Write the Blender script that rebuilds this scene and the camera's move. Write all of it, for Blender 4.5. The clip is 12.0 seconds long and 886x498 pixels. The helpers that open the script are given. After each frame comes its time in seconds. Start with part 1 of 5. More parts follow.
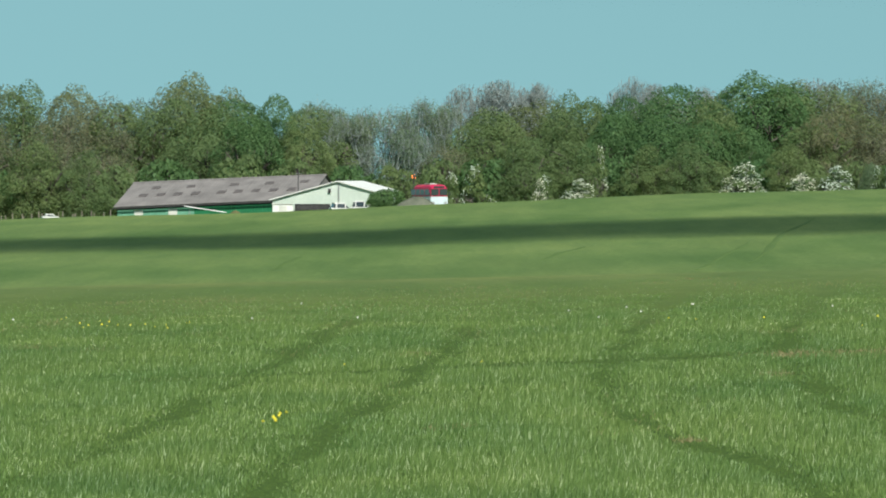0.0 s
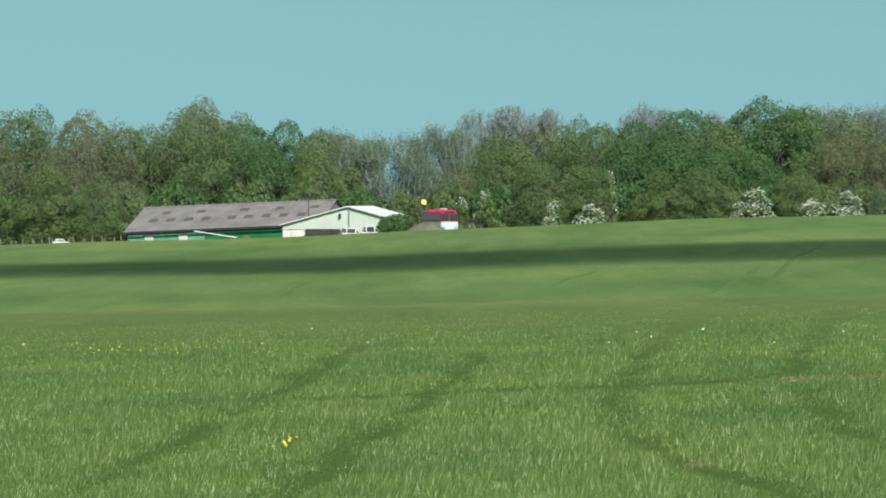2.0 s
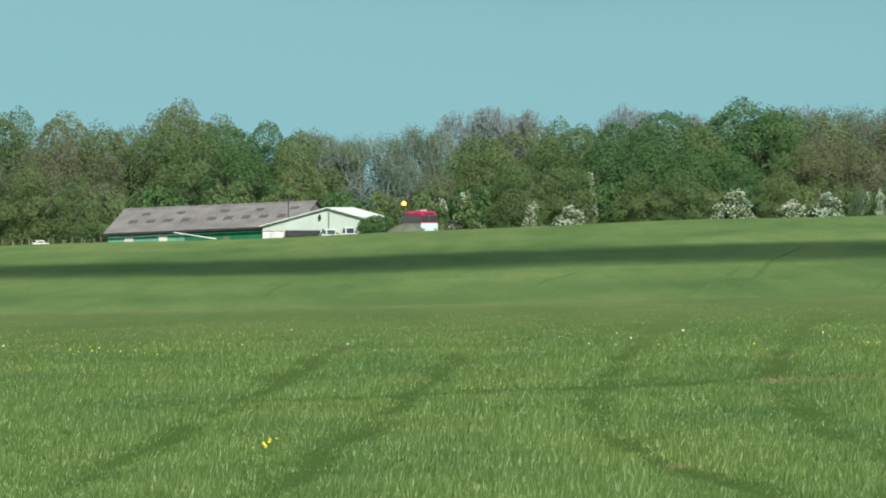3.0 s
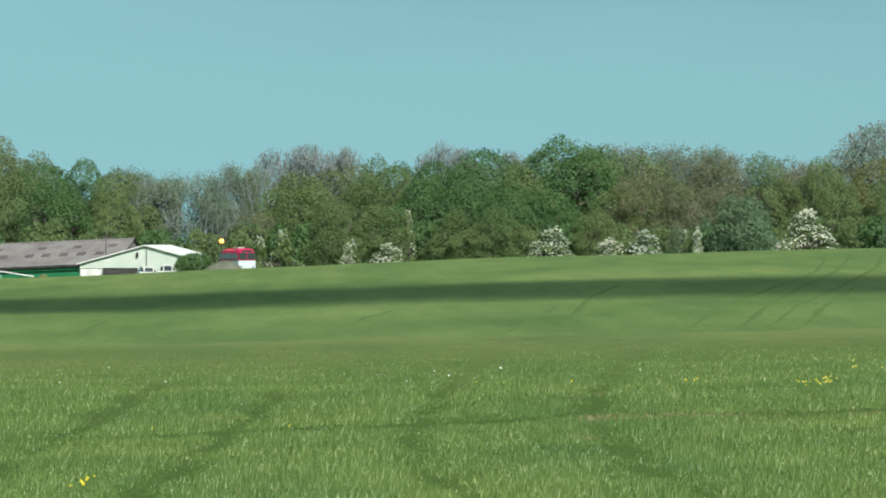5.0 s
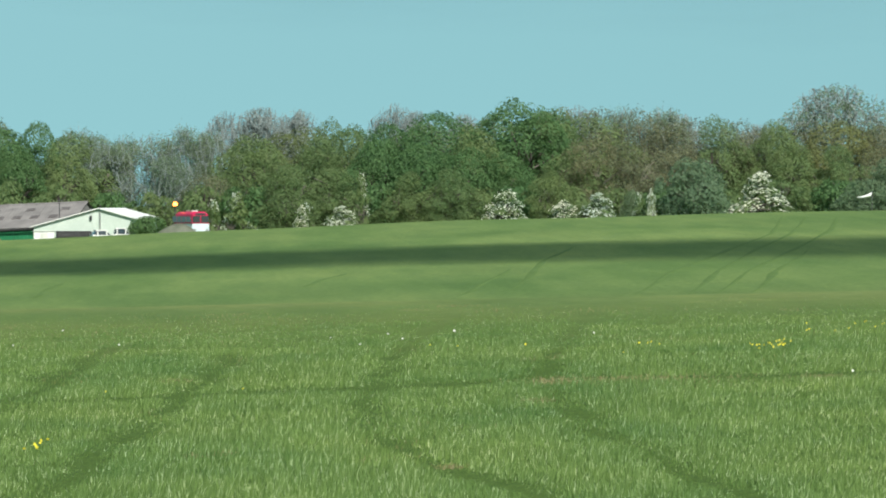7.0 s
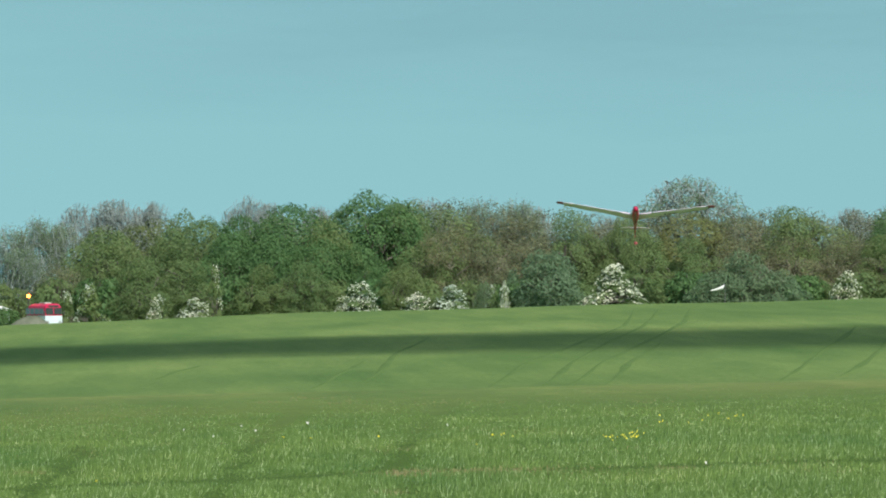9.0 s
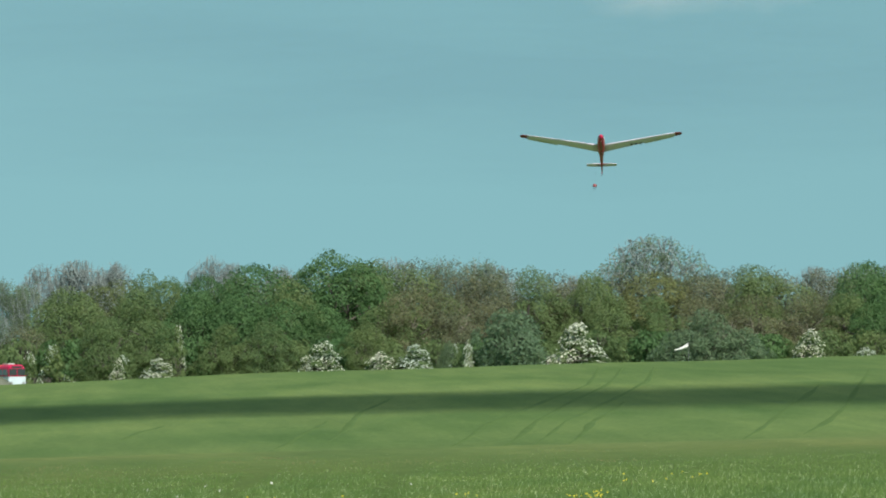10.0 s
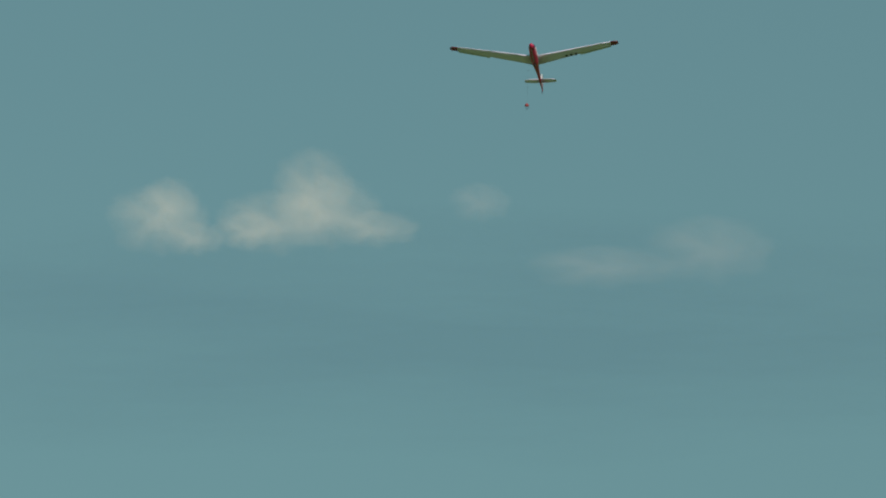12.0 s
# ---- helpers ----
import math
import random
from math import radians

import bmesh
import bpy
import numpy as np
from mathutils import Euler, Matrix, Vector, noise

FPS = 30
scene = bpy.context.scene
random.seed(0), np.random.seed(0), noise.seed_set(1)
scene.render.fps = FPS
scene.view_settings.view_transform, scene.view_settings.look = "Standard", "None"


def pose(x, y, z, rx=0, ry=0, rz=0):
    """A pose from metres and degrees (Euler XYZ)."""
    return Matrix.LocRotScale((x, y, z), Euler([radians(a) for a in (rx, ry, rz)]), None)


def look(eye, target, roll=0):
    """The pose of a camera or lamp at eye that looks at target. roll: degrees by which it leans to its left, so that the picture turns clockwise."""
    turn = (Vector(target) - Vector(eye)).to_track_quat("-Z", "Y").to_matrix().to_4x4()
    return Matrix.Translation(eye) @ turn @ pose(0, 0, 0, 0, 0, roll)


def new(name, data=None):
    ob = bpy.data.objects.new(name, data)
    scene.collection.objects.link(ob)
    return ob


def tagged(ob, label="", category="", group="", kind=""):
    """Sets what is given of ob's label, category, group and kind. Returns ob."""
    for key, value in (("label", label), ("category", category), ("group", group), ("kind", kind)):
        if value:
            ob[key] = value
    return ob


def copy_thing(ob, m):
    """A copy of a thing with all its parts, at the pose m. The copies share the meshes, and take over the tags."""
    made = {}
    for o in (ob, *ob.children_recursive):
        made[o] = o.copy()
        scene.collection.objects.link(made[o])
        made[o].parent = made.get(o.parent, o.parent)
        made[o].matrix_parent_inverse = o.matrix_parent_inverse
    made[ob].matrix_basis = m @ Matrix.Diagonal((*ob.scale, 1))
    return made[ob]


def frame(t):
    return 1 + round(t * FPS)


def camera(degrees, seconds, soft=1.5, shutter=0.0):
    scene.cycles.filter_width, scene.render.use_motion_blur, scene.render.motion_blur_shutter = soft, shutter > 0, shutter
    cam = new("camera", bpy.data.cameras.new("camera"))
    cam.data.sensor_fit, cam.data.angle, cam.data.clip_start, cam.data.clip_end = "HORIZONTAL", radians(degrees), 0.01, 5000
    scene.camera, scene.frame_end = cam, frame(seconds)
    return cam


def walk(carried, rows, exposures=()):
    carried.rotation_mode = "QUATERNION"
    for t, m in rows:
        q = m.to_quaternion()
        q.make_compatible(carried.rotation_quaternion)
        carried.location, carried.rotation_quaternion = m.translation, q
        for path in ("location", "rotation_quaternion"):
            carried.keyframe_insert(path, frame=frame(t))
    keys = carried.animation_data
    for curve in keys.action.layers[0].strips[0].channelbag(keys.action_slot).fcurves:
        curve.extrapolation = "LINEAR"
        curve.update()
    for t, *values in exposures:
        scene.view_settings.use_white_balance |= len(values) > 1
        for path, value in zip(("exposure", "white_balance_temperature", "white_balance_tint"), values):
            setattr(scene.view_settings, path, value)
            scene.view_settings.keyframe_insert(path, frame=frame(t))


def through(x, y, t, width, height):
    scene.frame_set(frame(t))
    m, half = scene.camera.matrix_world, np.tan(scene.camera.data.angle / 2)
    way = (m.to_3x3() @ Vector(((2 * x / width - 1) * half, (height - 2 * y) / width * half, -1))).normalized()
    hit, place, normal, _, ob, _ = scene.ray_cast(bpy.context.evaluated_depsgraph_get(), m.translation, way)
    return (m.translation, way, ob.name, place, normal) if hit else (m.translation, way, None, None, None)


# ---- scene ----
# A glider's winch launch, watched from a field through a long lens held in the hand.
EYE = (0.0, 0.0, 1.7)
cam = camera(7.0, 12.0, 1.95)


def aim(bearing, rise, roll=0.0):
    """The camera's pose: degrees to the right of +Y, degrees above the level."""
    b, e = radians(bearing), radians(rise)
    return look(EYE, (EYE[0] + math.sin(b) * math.cos(e), EYE[1] + math.cos(b) * math.cos(e), EYE[2] + math.sin(e)), roll)


walk(cam, [
    (0, aim(-0.0067, -0.6468, 0)),
    (0.1, aim(-0.0961, -0.6423, 0)),
    (0.2, aim(-0.1408, -0.5350, 0)),
    (0.3, aim(-0.2078, -0.5842, 0)),
    (0.4, aim(-0.2414, -0.6065, 0)),
    (0.5, aim(-0.2391, -0.5431, 0)),
    (0.6, aim(-0.3263, -0.5887, 0)),
    (0.7, aim(-0.3375, -0.5887, 0)),
    (0.8, aim(-0.4023, -0.6244, 0)),
    (0.9, aim(-0.4157, -0.6056, 0)),
    (1, aim(-0.3366, -0.6065, 0)),
    (1.1, aim(-0.2302, -0.6557, 0)),
    (1.2, aim(0.0112, -0.8300, 0)),
    (1.3, aim(0.1296, -0.9194, 0)),
    (1.4, aim(0.2950, -0.9252, 0)),
    (1.5, aim(0.3844, -0.8805, 0)),
    (1.6, aim(0.3755, -0.8135, 0)),
    (1.7, aim(0.1564, -0.6928, 0)),
    (1.8, aim(-0.0760, -0.5185, 0)),
    (1.9, aim(-0.1877, -0.5006, 0)),
    (2, aim(-0.0881, -0.4483, 0)),
    (2.1, aim(-0.0358, -0.4604, 0)),
    (2.2, aim(-0.0045, -0.5140, 0)),
    (2.3, aim(0.0425, -0.5140, 0)),
    (2.4, aim(0.0492, -0.5006, 0)),
    (2.5, aim(0.0000, -0.4961, 0)),
    (2.6, aim(-0.0447, -0.5140, 0)),
    (2.7, aim(-0.0273, -0.4823, 0)),
    (4.3, aim(1.0168, -0.3643, 0)),
    (4.4, aim(1.1218, -0.2727, 0)),
    (4.5, aim(1.2000, -0.2213, 0)),
    (4.6, aim(1.3050, -0.2280, 0)),
    (5, aim(1.5127, -0.1408, 0)),
    (5.5, aim(1.7181, -0.2391, 0)),
    (6, aim(1.7673, -0.4698, 0)),
    (6.5, aim(1.7985, -0.3330, 0)),
    (6.7, aim(1.8097, -0.4581, 0)),
    (8.3, aim(2.8606, 0.0112, 0)),
    (8.5, aim(3.0032, 0.0948, 0)),
    (8.7, aim(2.9118, 0.1967, 0)),
    (8.9, aim(2.9564, 0.2727, 0)),
    (9, aim(3.0393, 0.2950, 0)),
    (9.1, aim(3.1169, 0.3621, 0)),
    (9.3, aim(3.2060, 0.4246, 0)),
    (9.5, aim(3.2506, 0.4202, 0)),
    (9.7, aim(3.2773, 0.4514, 0)),
    (9.9, aim(3.3040, 0.6436, 0)),
    (10, aim(3.3307, 0.7652, -0.2)),
    (10.3, aim(3.3129, 0.8447, 0)),
    (10.5, aim(3.1704, 0.6950, 0)),
    (10.8, aim(2.8878, 0.3585, -0.2)),
    (10.9, aim(3.2000, 0.9000, -0.15)),
    (11, aim(3.3601, 1.2679, -0.15)),
    (11.1, aim(3.4400, 1.4000, -0.15)),
    (11.2, aim(3.6200, 1.7000, -0.15)),
    (11.3, aim(3.7150, 2.0450, -0.15)),
    (11.4, aim(3.8100, 2.1540, -0.15)),
    (11.5, aim(3.7920, 2.1543, -0.15)),
    (11.6, aim(4.0100, 2.3500, -0.15)),
    (11.7, aim(4.0011, 2.5180, -0.15)),
    (11.8, aim(3.9967, 2.6443, -0.15)),
    (12, aim(3.7297, 2.8851, 0)),
], exposures=[(0.0, 0.5), (2.5, 0.52), (4.5, 0.55), (6.5, 0.66), (8.5, 0.68), (9.0, 0.62), (9.5, 0.52), (10.0, 0.46), (10.5, 0.29), (10.8, 0.29), (11.0, 0.37), (11.5, -0.06), (12.0, -0.31)
])

# ---- light ----
SUN_RISE, SUN_BEARING = 42.0, 158.0  # degrees above the level; degrees clockwise from +Y
world = bpy.data.worlds.new("sky")
scene.world = world
world.use_nodes = True
wn = world.node_tree
sky = wn.nodes.new("ShaderNodeTexSky")
sky.sky_type, sky.sun_disc = "NISHITA", False
sky.sun_elevation, sky.sun_rotation = radians(SUN_RISE), radians(SUN_BEARING)
sky.altitude, sky.air_density, sky.dust_density, sky.ozone_density = 3000, 1.0, 0.0, 3.0
wn.nodes["Background"].inputs[1].default_value = 0.082
tint = wn.nodes.new("ShaderNodeMix")
tint.data_type, tint.blend_type = "RGBA", "MULTIPLY"
tint.inputs[0].default_value, tint.inputs[7].default_value = 1.0, (0.85, 1.0, 0.66, 1)
wn.links.new(sky.outputs[0], tint.inputs[6])
# the haze layer is thin: the low sky has nearly the colour of the sky a little higher
co = wn.nodes.new("ShaderNodeTexCoord")
lift = wn.nodes.new("ShaderNodeVectorMath")
lift.operation = "MULTIPLY_ADD"
lift.inputs[1].default_value, lift.inputs[2].default_value = (1, 1, 0.3), (0, 0, 0.14)
unit = wn.nodes.new("ShaderNodeVectorMath")
unit.operation = "NORMALIZE"
wn.links.new(co.outputs["Generated"], lift.inputs[0])
wn.links.new(lift.outputs[0], unit.inputs[0])
wn.links.new(unit.outputs[0], sky.inputs[0])
wn.links.new(tint.outputs[2], wn.nodes["Background"].inputs[0])
sun_data = bpy.data.lights.new("sun", "SUN")
sun_data.energy, sun_data.angle, sun_data.color = 4.6, radians(0.53), (1.0, 0.95, 0.87)
sun = new("sun", sun_data)
sb, se = radians(SUN_BEARING), radians(SUN_RISE)
SUN_WAY = Vector((math.sin(sb) * math.cos(se), math.cos(sb) * math.cos(se), math.sin(se)))
sun.matrix_world = look(SUN_WAY * 100, (0, 0, 0))


# ---- materials ----
def material(name, rough=0.8, metal=0.0):
    m = bpy.data.materials.new(name)
    m.use_nodes = True
    p = m.node_tree.nodes["Principled BSDF"]
    p.inputs["Roughness"].default_value, p.inputs["Metallic"].default_value = rough, metal
    return m, m.node_tree, p


def ramp(nt, value, stops):
    r = nt.nodes.new("ShaderNodeValToRGB")
    while len(r.color_ramp.elements) < len(stops):
        r.color_ramp.elements.new(0.5)
    for e, (at, c) in zip(r.color_ramp.elements, stops):
        e.position, e.color = at, (*c, 1)
    nt.links.new(value, r.inputs[0])
    return r.outputs[0]


def noise_at(nt, scale, detail=4.0, stretch=(1, 1, 1), rough=0.55):
    co = nt.nodes.new("ShaderNodeTexCoord")
    mp = nt.nodes.new("ShaderNodeMapping")
    mp.inputs["Scale"].default_value = stretch
    n = nt.nodes.new("ShaderNodeTexNoise")
    n.inputs["Scale"].default_value, n.inputs["Detail"].default_value, n.inputs["Roughness"].default_value = scale, detail, rough
    nt.links.new(co.outputs["Object"], mp.inputs[0])
    nt.links.new(mp.outputs[0], n.inputs["Vector"])
    return n.outputs["Fac"]


def mix(nt, kind, fac, a, b):
    m = nt.nodes.new("ShaderNodeMix")
    m.data_type, m.blend_type = "RGBA", kind
    for socket, v in ((m.inputs[0], fac), (m.inputs[6], a), (m.inputs[7], b)):
        if isinstance(v, (int, float)):
            socket.default_value = v
        elif isinstance(v, tuple):
            socket.default_value = (*v, 1)
        else:
            nt.links.new(v, socket)
    return m.outputs[2]


def bump(nt, p, height, strength, distance):
    b = nt.nodes.new("ShaderNodeBump")
    b.inputs["Strength"].default_value, b.inputs["Distance"].default_value = strength, distance
    nt.links.new(height, b.inputs["Height"])
    nt.links.new(b.outputs[0], p.inputs["Normal"])


def painted(name, dark, light, rough=0.5, metal=0.0, scale=1.5, stretch=(1, 1, 1), gloss=0.5):
    """A painted or sheet surface with stains at two scales and a fine relief."""
    m, nt, p = material(name, rough, metal)
    p.inputs["Specular IOR Level"].default_value = gloss
    big = ramp(nt, noise_at(nt, scale, 5, stretch), [(0.3, dark), (0.7, light)])
    small = ramp(nt, noise_at(nt, scale * 14, 3), [(0.3, (0.82, 0.82, 0.82)), (0.7, (1, 1, 1))])
    nt.links.new(mix(nt, "MULTIPLY", 1.0, big, small), p.inputs["Base Color"])
    bump(nt, p, noise_at(nt, scale * 20, 3), 0.15, 0.01)
    return m


def leafy(name, dark, light, through=0.3, wide=None, tip=None, gaps=0.0):
    """Leaves: matt, lit through from behind, uneven from clump to clump and from tree to tree; gaps: how open a spray is."""
    m, nt, p = material(name, 0.6)
    g = nt.nodes.new("ShaderNodeNewGeometry")
    o = nt.nodes.new("ShaderNodeObjectInfo")
    # tip: colour of the brightest tenth of the blades, a painted highlight
    c = ramp(nt, g.outputs["Random Per Island"], [(0.0, dark), (1.0, light)] if not tip else [(0.0, dark), (0.9, light), (1.0, tip)])
    c2 = ramp(nt, noise_at(nt, 0.45, 3), [(0.35, (0.82, 0.86, 0.82)), (0.65, (1.08, 1.05, 1.0))])
    c3 = ramp(nt, o.outputs["Random"], [(0.0, (0.88, 0.95, 0.95)), (1.0, (1.08, 1.04, 1.0))])
    col = mix(nt, "MULTIPLY", 1.0, mix(nt, "MULTIPLY", 1.0, c, c2), c3)
    if wide:
        col = mix(nt, "MULTIPLY", 1.0, col, ramp(nt, noise_at(nt, 0.55, 4, (1, 0.22, 1)), wide))
    nt.links.new(col, p.inputs["Base Color"])
    p.inputs["Specular IOR Level"].default_value = 0.25
    t = nt.nodes.new("ShaderNodeBsdfTranslucent")
    nt.links.new(col, t.inputs[0])
    s = nt.nodes.new("ShaderNodeMixShader")
    s.inputs[0].default_value = through
    nt.links.new(p.outputs[0], s.inputs[1])
    nt.links.new(t.outputs[0], s.inputs[2])
    if gaps:
        o2, s2 = nt.nodes.new("ShaderNodeBsdfTransparent"), nt.nodes.new("ShaderNodeMixShader")
        s2.inputs[0].default_value = gaps
        nt.links.new(s.outputs[0], s2.inputs[1])
        nt.links.new(o2.outputs[0], s2.inputs[2])
        s = s2
    nt.links.new(s.outputs[0], nt.nodes["Material Output"].inputs[0])
    return m


def glass(name, tint):
    m, nt, p = material(name, 0.08)
    p.inputs["Base Color"].default_value = (*tint, 1)
    p.inputs["Specular IOR Level"].default_value = 0.9
    return m


def glow(name, colour, strength):
    m, nt, p = material(name, 0.3)
    p.inputs["Base Color"].default_value = (*colour, 1)
    p.inputs["Emission Color"].default_value = (*colour, 1)
    p.inputs["Emission Strength"].default_value = strength
    return m


BARK = painted("bark", (0.06, 0.055, 0.045), (0.12, 0.11, 0.09), 0.9, 0, 2.0, (1, 1, 0.3))
TWIG = painted("grey_twig", (0.18, 0.225, 0.215), (0.255, 0.305, 0.295), 0.9, 0, 2.0)
BROWN_TWIG = painted("brown_twig", (0.11, 0.108, 0.08), (0.17, 0.165, 0.12), 0.9, 0, 2.0)
LEAF_DARK = leafy("dark_green_leaves", (0.09, 0.18, 0.074), (0.124, 0.23, 0.09), 0.5, gaps=0.14)
LEAF_GREEN = leafy("green_leaves", (0.158, 0.228, 0.098), (0.2, 0.278, 0.12), 0.52, gaps=0.3)
LEAF_YELLOW = leafy("yellowish_young_leaves", (0.195, 0.228, 0.102), (0.238, 0.274, 0.122), 0.55, gaps=0.3)
LEAF_BROWN = leafy("brownish_buds_and_young_leaves", (0.2, 0.216, 0.13), (0.252, 0.266, 0.165), 0.55, gaps=0.38)
LEAF_PALE = leafy("pale_grey_green_leaves", (0.175, 0.25, 0.155), (0.235, 0.32, 0.2), 0.5, gaps=0.3)
LEAF_WILLOW = leafy("blue_green_leaves", (0.14, 0.218, 0.132), (0.188, 0.274, 0.165), 0.5, gaps=0.3)
LEAF_BUD = leafy("grey_green_buds", (0.2, 0.24, 0.2), (0.28, 0.325, 0.27), 0.4)
BLOSSOM = leafy("white_may_blossom", (0.62, 0.65, 0.58), (0.82, 0.85, 0.79), 0.3)
# the last, palest colour paints glints on a few blades
GRASS = leafy("grass_blades", (0.071, 0.137, 0.033), (0.163, 0.26, 0.075), 0.28, [(0.32, (0.74, 0.84, 0.86)), (0.5, (1, 1, 1)), (0.68, (1.1, 1.04, 1.0))], (0.5, 0.6, 0.36))

STRAW = leafy("dry_straw_blades", (0.13, 0.13, 0.055), (0.28, 0.25, 0.125), 0.2)


# ---- building blocks ----
def shade_smooth(me):
    me.polygons.foreach_set("use_smooth", [True] * len(me.polygons))


def part(name, bm, mat, parent=None, label="", smooth=False, at=None):
    """Links a bmesh as one mesh object under a thing or a part."""
    bmesh.ops.recalc_face_normals(bm, faces=bm.faces)
    me = bpy.data.meshes.new(name)
    bm.to_mesh(me)
    bm.free()
    me.materials.append(mat)
    if smooth:
        shade_smooth(me)
    ob = new(name, me)
    if parent:
        ob.parent = parent
    if at is not None:
        ob.matrix_basis = at
    return tagged(ob, label)


def soup(name, verts, faces, mat, parent=None, label=""):
    """One mesh from numpy arrays of triangles or quads."""
    me = bpy.data.meshes.new(name)
    n, k = faces.shape
    me.vertices.add(len(verts))
    me.vertices.foreach_set("co", verts.astype(np.float32).ravel())
    me.loops.add(n * k)
    me.loops.foreach_set("vertex_index", faces.astype(np.int32).ravel())
    me.polygons.add(n)
    me.polygons.foreach_set("loop_start", np.arange(0, n * k, k, dtype=np.int32))
    me.update(calc_edges=True)
    me.materials.append(mat)
    ob = new(name, me)
    if parent:
        ob.parent = parent
    return tagged(ob, label)


def box(bm, x0, x1, y0, y1, z0, z1, bevel=0.0):
    r = bmesh.ops.create_cube(bm, size=1.0, matrix=Matrix.LocRotScale(((x0 + x1) / 2, (y0 + y1) / 2, (z0 + z1) / 2), None, (x1 - x0, y1 - y0, z1 - z0)))
    if bevel:
        edges = {e for v in r["verts"] for e in v.link_edges}
        bmesh.ops.bevel(bm, geom=list(edges), offset=bevel, segments=2, affect="EDGES")
    return bm


def limb(bm, a, b, r0, r1, sides=6):
    a, b = Vector(a), Vector(b)
    m = Matrix.Translation((a + b) / 2) @ (b - a).to_track_quat("Z", "Y").to_matrix().to_4x4()
    bmesh.ops.create_cone(bm, cap_ends=True, segments=sides, radius1=r0, radius2=r1, depth=(b - a).length, matrix=m)


def loft(bm, rings, cap=True):
    """Joins rings of equal count into one skin."""
    vs = [[bm.verts.new(p) for p in ring] for ring in rings]
    n = len(vs[0])
    for a, b in zip(vs, vs[1:]):
        for i in range(n):
            bm.faces.new((a[i], a[(i + 1) % n], b[(i + 1) % n], b[i]))
    if cap:
        bm.faces.new(vs[0])
        bm.faces.new(vs[-1])
    return bm


def empty(name, m, label, category, group=""):
    ob = new(name)
    ob.empty_display_size = 0.3
    ob.matrix_basis = m
    return tagged(ob, label, category, group)


# ---- the lie of the land ----
def step01(t):
    t = np.clip(t, 0, 1)
    return t * t * (3 - 2 * t)


def land(x, y):
    """Height of the ground: a low brow before the camera, a dip, and a far field that tilts up to a second brow."""
    x, y = np.asarray(x, float), np.asarray(y, float)
    along = np.interp(y, [-3000, 20, 80, 100, 113, 126, 150, 200, 260, 330, 420, 520, 620, 690, 720, 760, 810, 860, 5000],
                      [0, 0, 0.03, 0.03, -0.02, -0.42, -1.7, -3.7, -4.6, -4.75, -4.1, -3.25, -2.35, -1.75, -1.75, -2.7, -4.3, -4.6, -4.6])
    xc = np.clip(x, -150, 190)
    across = (0.0337 * xc - 0.000076 * xc * xc - 0.36 * np.exp(-(((xc + 14) / 24) ** 2))) * step01((y - 120) / 500)
    rough = 0.05 * np.sin(x * 0.21 + y * 0.043) * np.sin(y * 0.031 + 1.0) + 0.06 * np.sin(x * 0.06 + 0.7) * np.sin(y * 0.012)
    near = 0.022 * np.clip(x, -30, 40) * step01((y - 25) / 45) * (1 - step01((y - 130) / 100))
    return along + across + near + rough * step01((y - 100) / 150)


def ground_at(x, y):
    return float(land(x, y))


# ---- ground ----
# wheel tracks pressed into the near grass: rows of x, y
TRACKS = [
    [(0.3, 75), (0.0, 64.4), (-0.2, 59.4), (-0.5, 51.2), (-0.8, 44.0), (-0.9, 39.3), (-1.1, 34.5), (-1.2, 30)],
    [(-1.0, 80), (-1.2, 74.2), (-1.4, 63.6), (-1.7, 55.7), (-1.9, 48.3), (-2.1, 42.6), (-2.4, 36), (-2.6, 30)],
    [(-2.5, 58), (-0.9, 59.5), (0.6, 60.8), (1.5, 61.5), (3.0, 63.0), (4.7, 62.5), (6.5, 63.0), (9.0, 63.6)],
    [(4.2, 118), (3.6, 104), (2.7, 86), (2.1, 76.2), (1.7, 67.0), (1.3, 58.4), (1.2, 52.9), (1.2, 48.3), (1.4, 44.9), (1.7, 41.9), (1.9, 38), (2.2, 30)],
    [(6.3, 118), (5.7, 105), (4.6, 88), (3.8, 77.2), (3.2, 67.8), (2.9, 62.2), (2.8, 56.1), (2.7, 51.1), (2.8, 46.9), (2.9, 42.8), (3.1, 36), (3.3, 30)],
]
SOIL_SPOTS = [(3.1, 62.6, 0.16), (3.45, 62.2, 0.2), (3.8, 62.4, 0.15), (-0.3, 65.1, 0.1), (1.5, 44.3, 0.05), (0.1, 46.8, 0.05), (-0.05, 46.6, 0.04), (5.3, 62.0, 0.12), (2.9, 62.3, 0.12)]


def near_track(x, y):
    """How far each place lies from the nearest wheel track, in metres across."""
    best = np.full(x.shape, 9.0)
    for k, line in enumerate(TRACKS):
        px, py = np.array([p[0] for p in line]), np.array([p[1] for p in line])
        if k == 2:
            best = np.minimum(best, np.where((x > px[0]) & (x < px[-1]), np.abs(y - np.interp(x, px, py)) * 0.22, 9.0))
        else:
            wander = 0.04 * np.sin(y * 0.9 + k)
            best = np.minimum(best, np.where((y > py[-1]) & (y < py[0]), np.abs(x - np.interp(y, py[::-1], px[::-1]) - wander), 9.0))
    return best


def bare_spot(x, y):
    best = np.full(x.shape, 9.0)
    for sx, sy, r in SOIL_SPOTS:
        best = np.minimum(best, np.hypot(x - sx, (y - sy) * 0.5) / r)
    return best


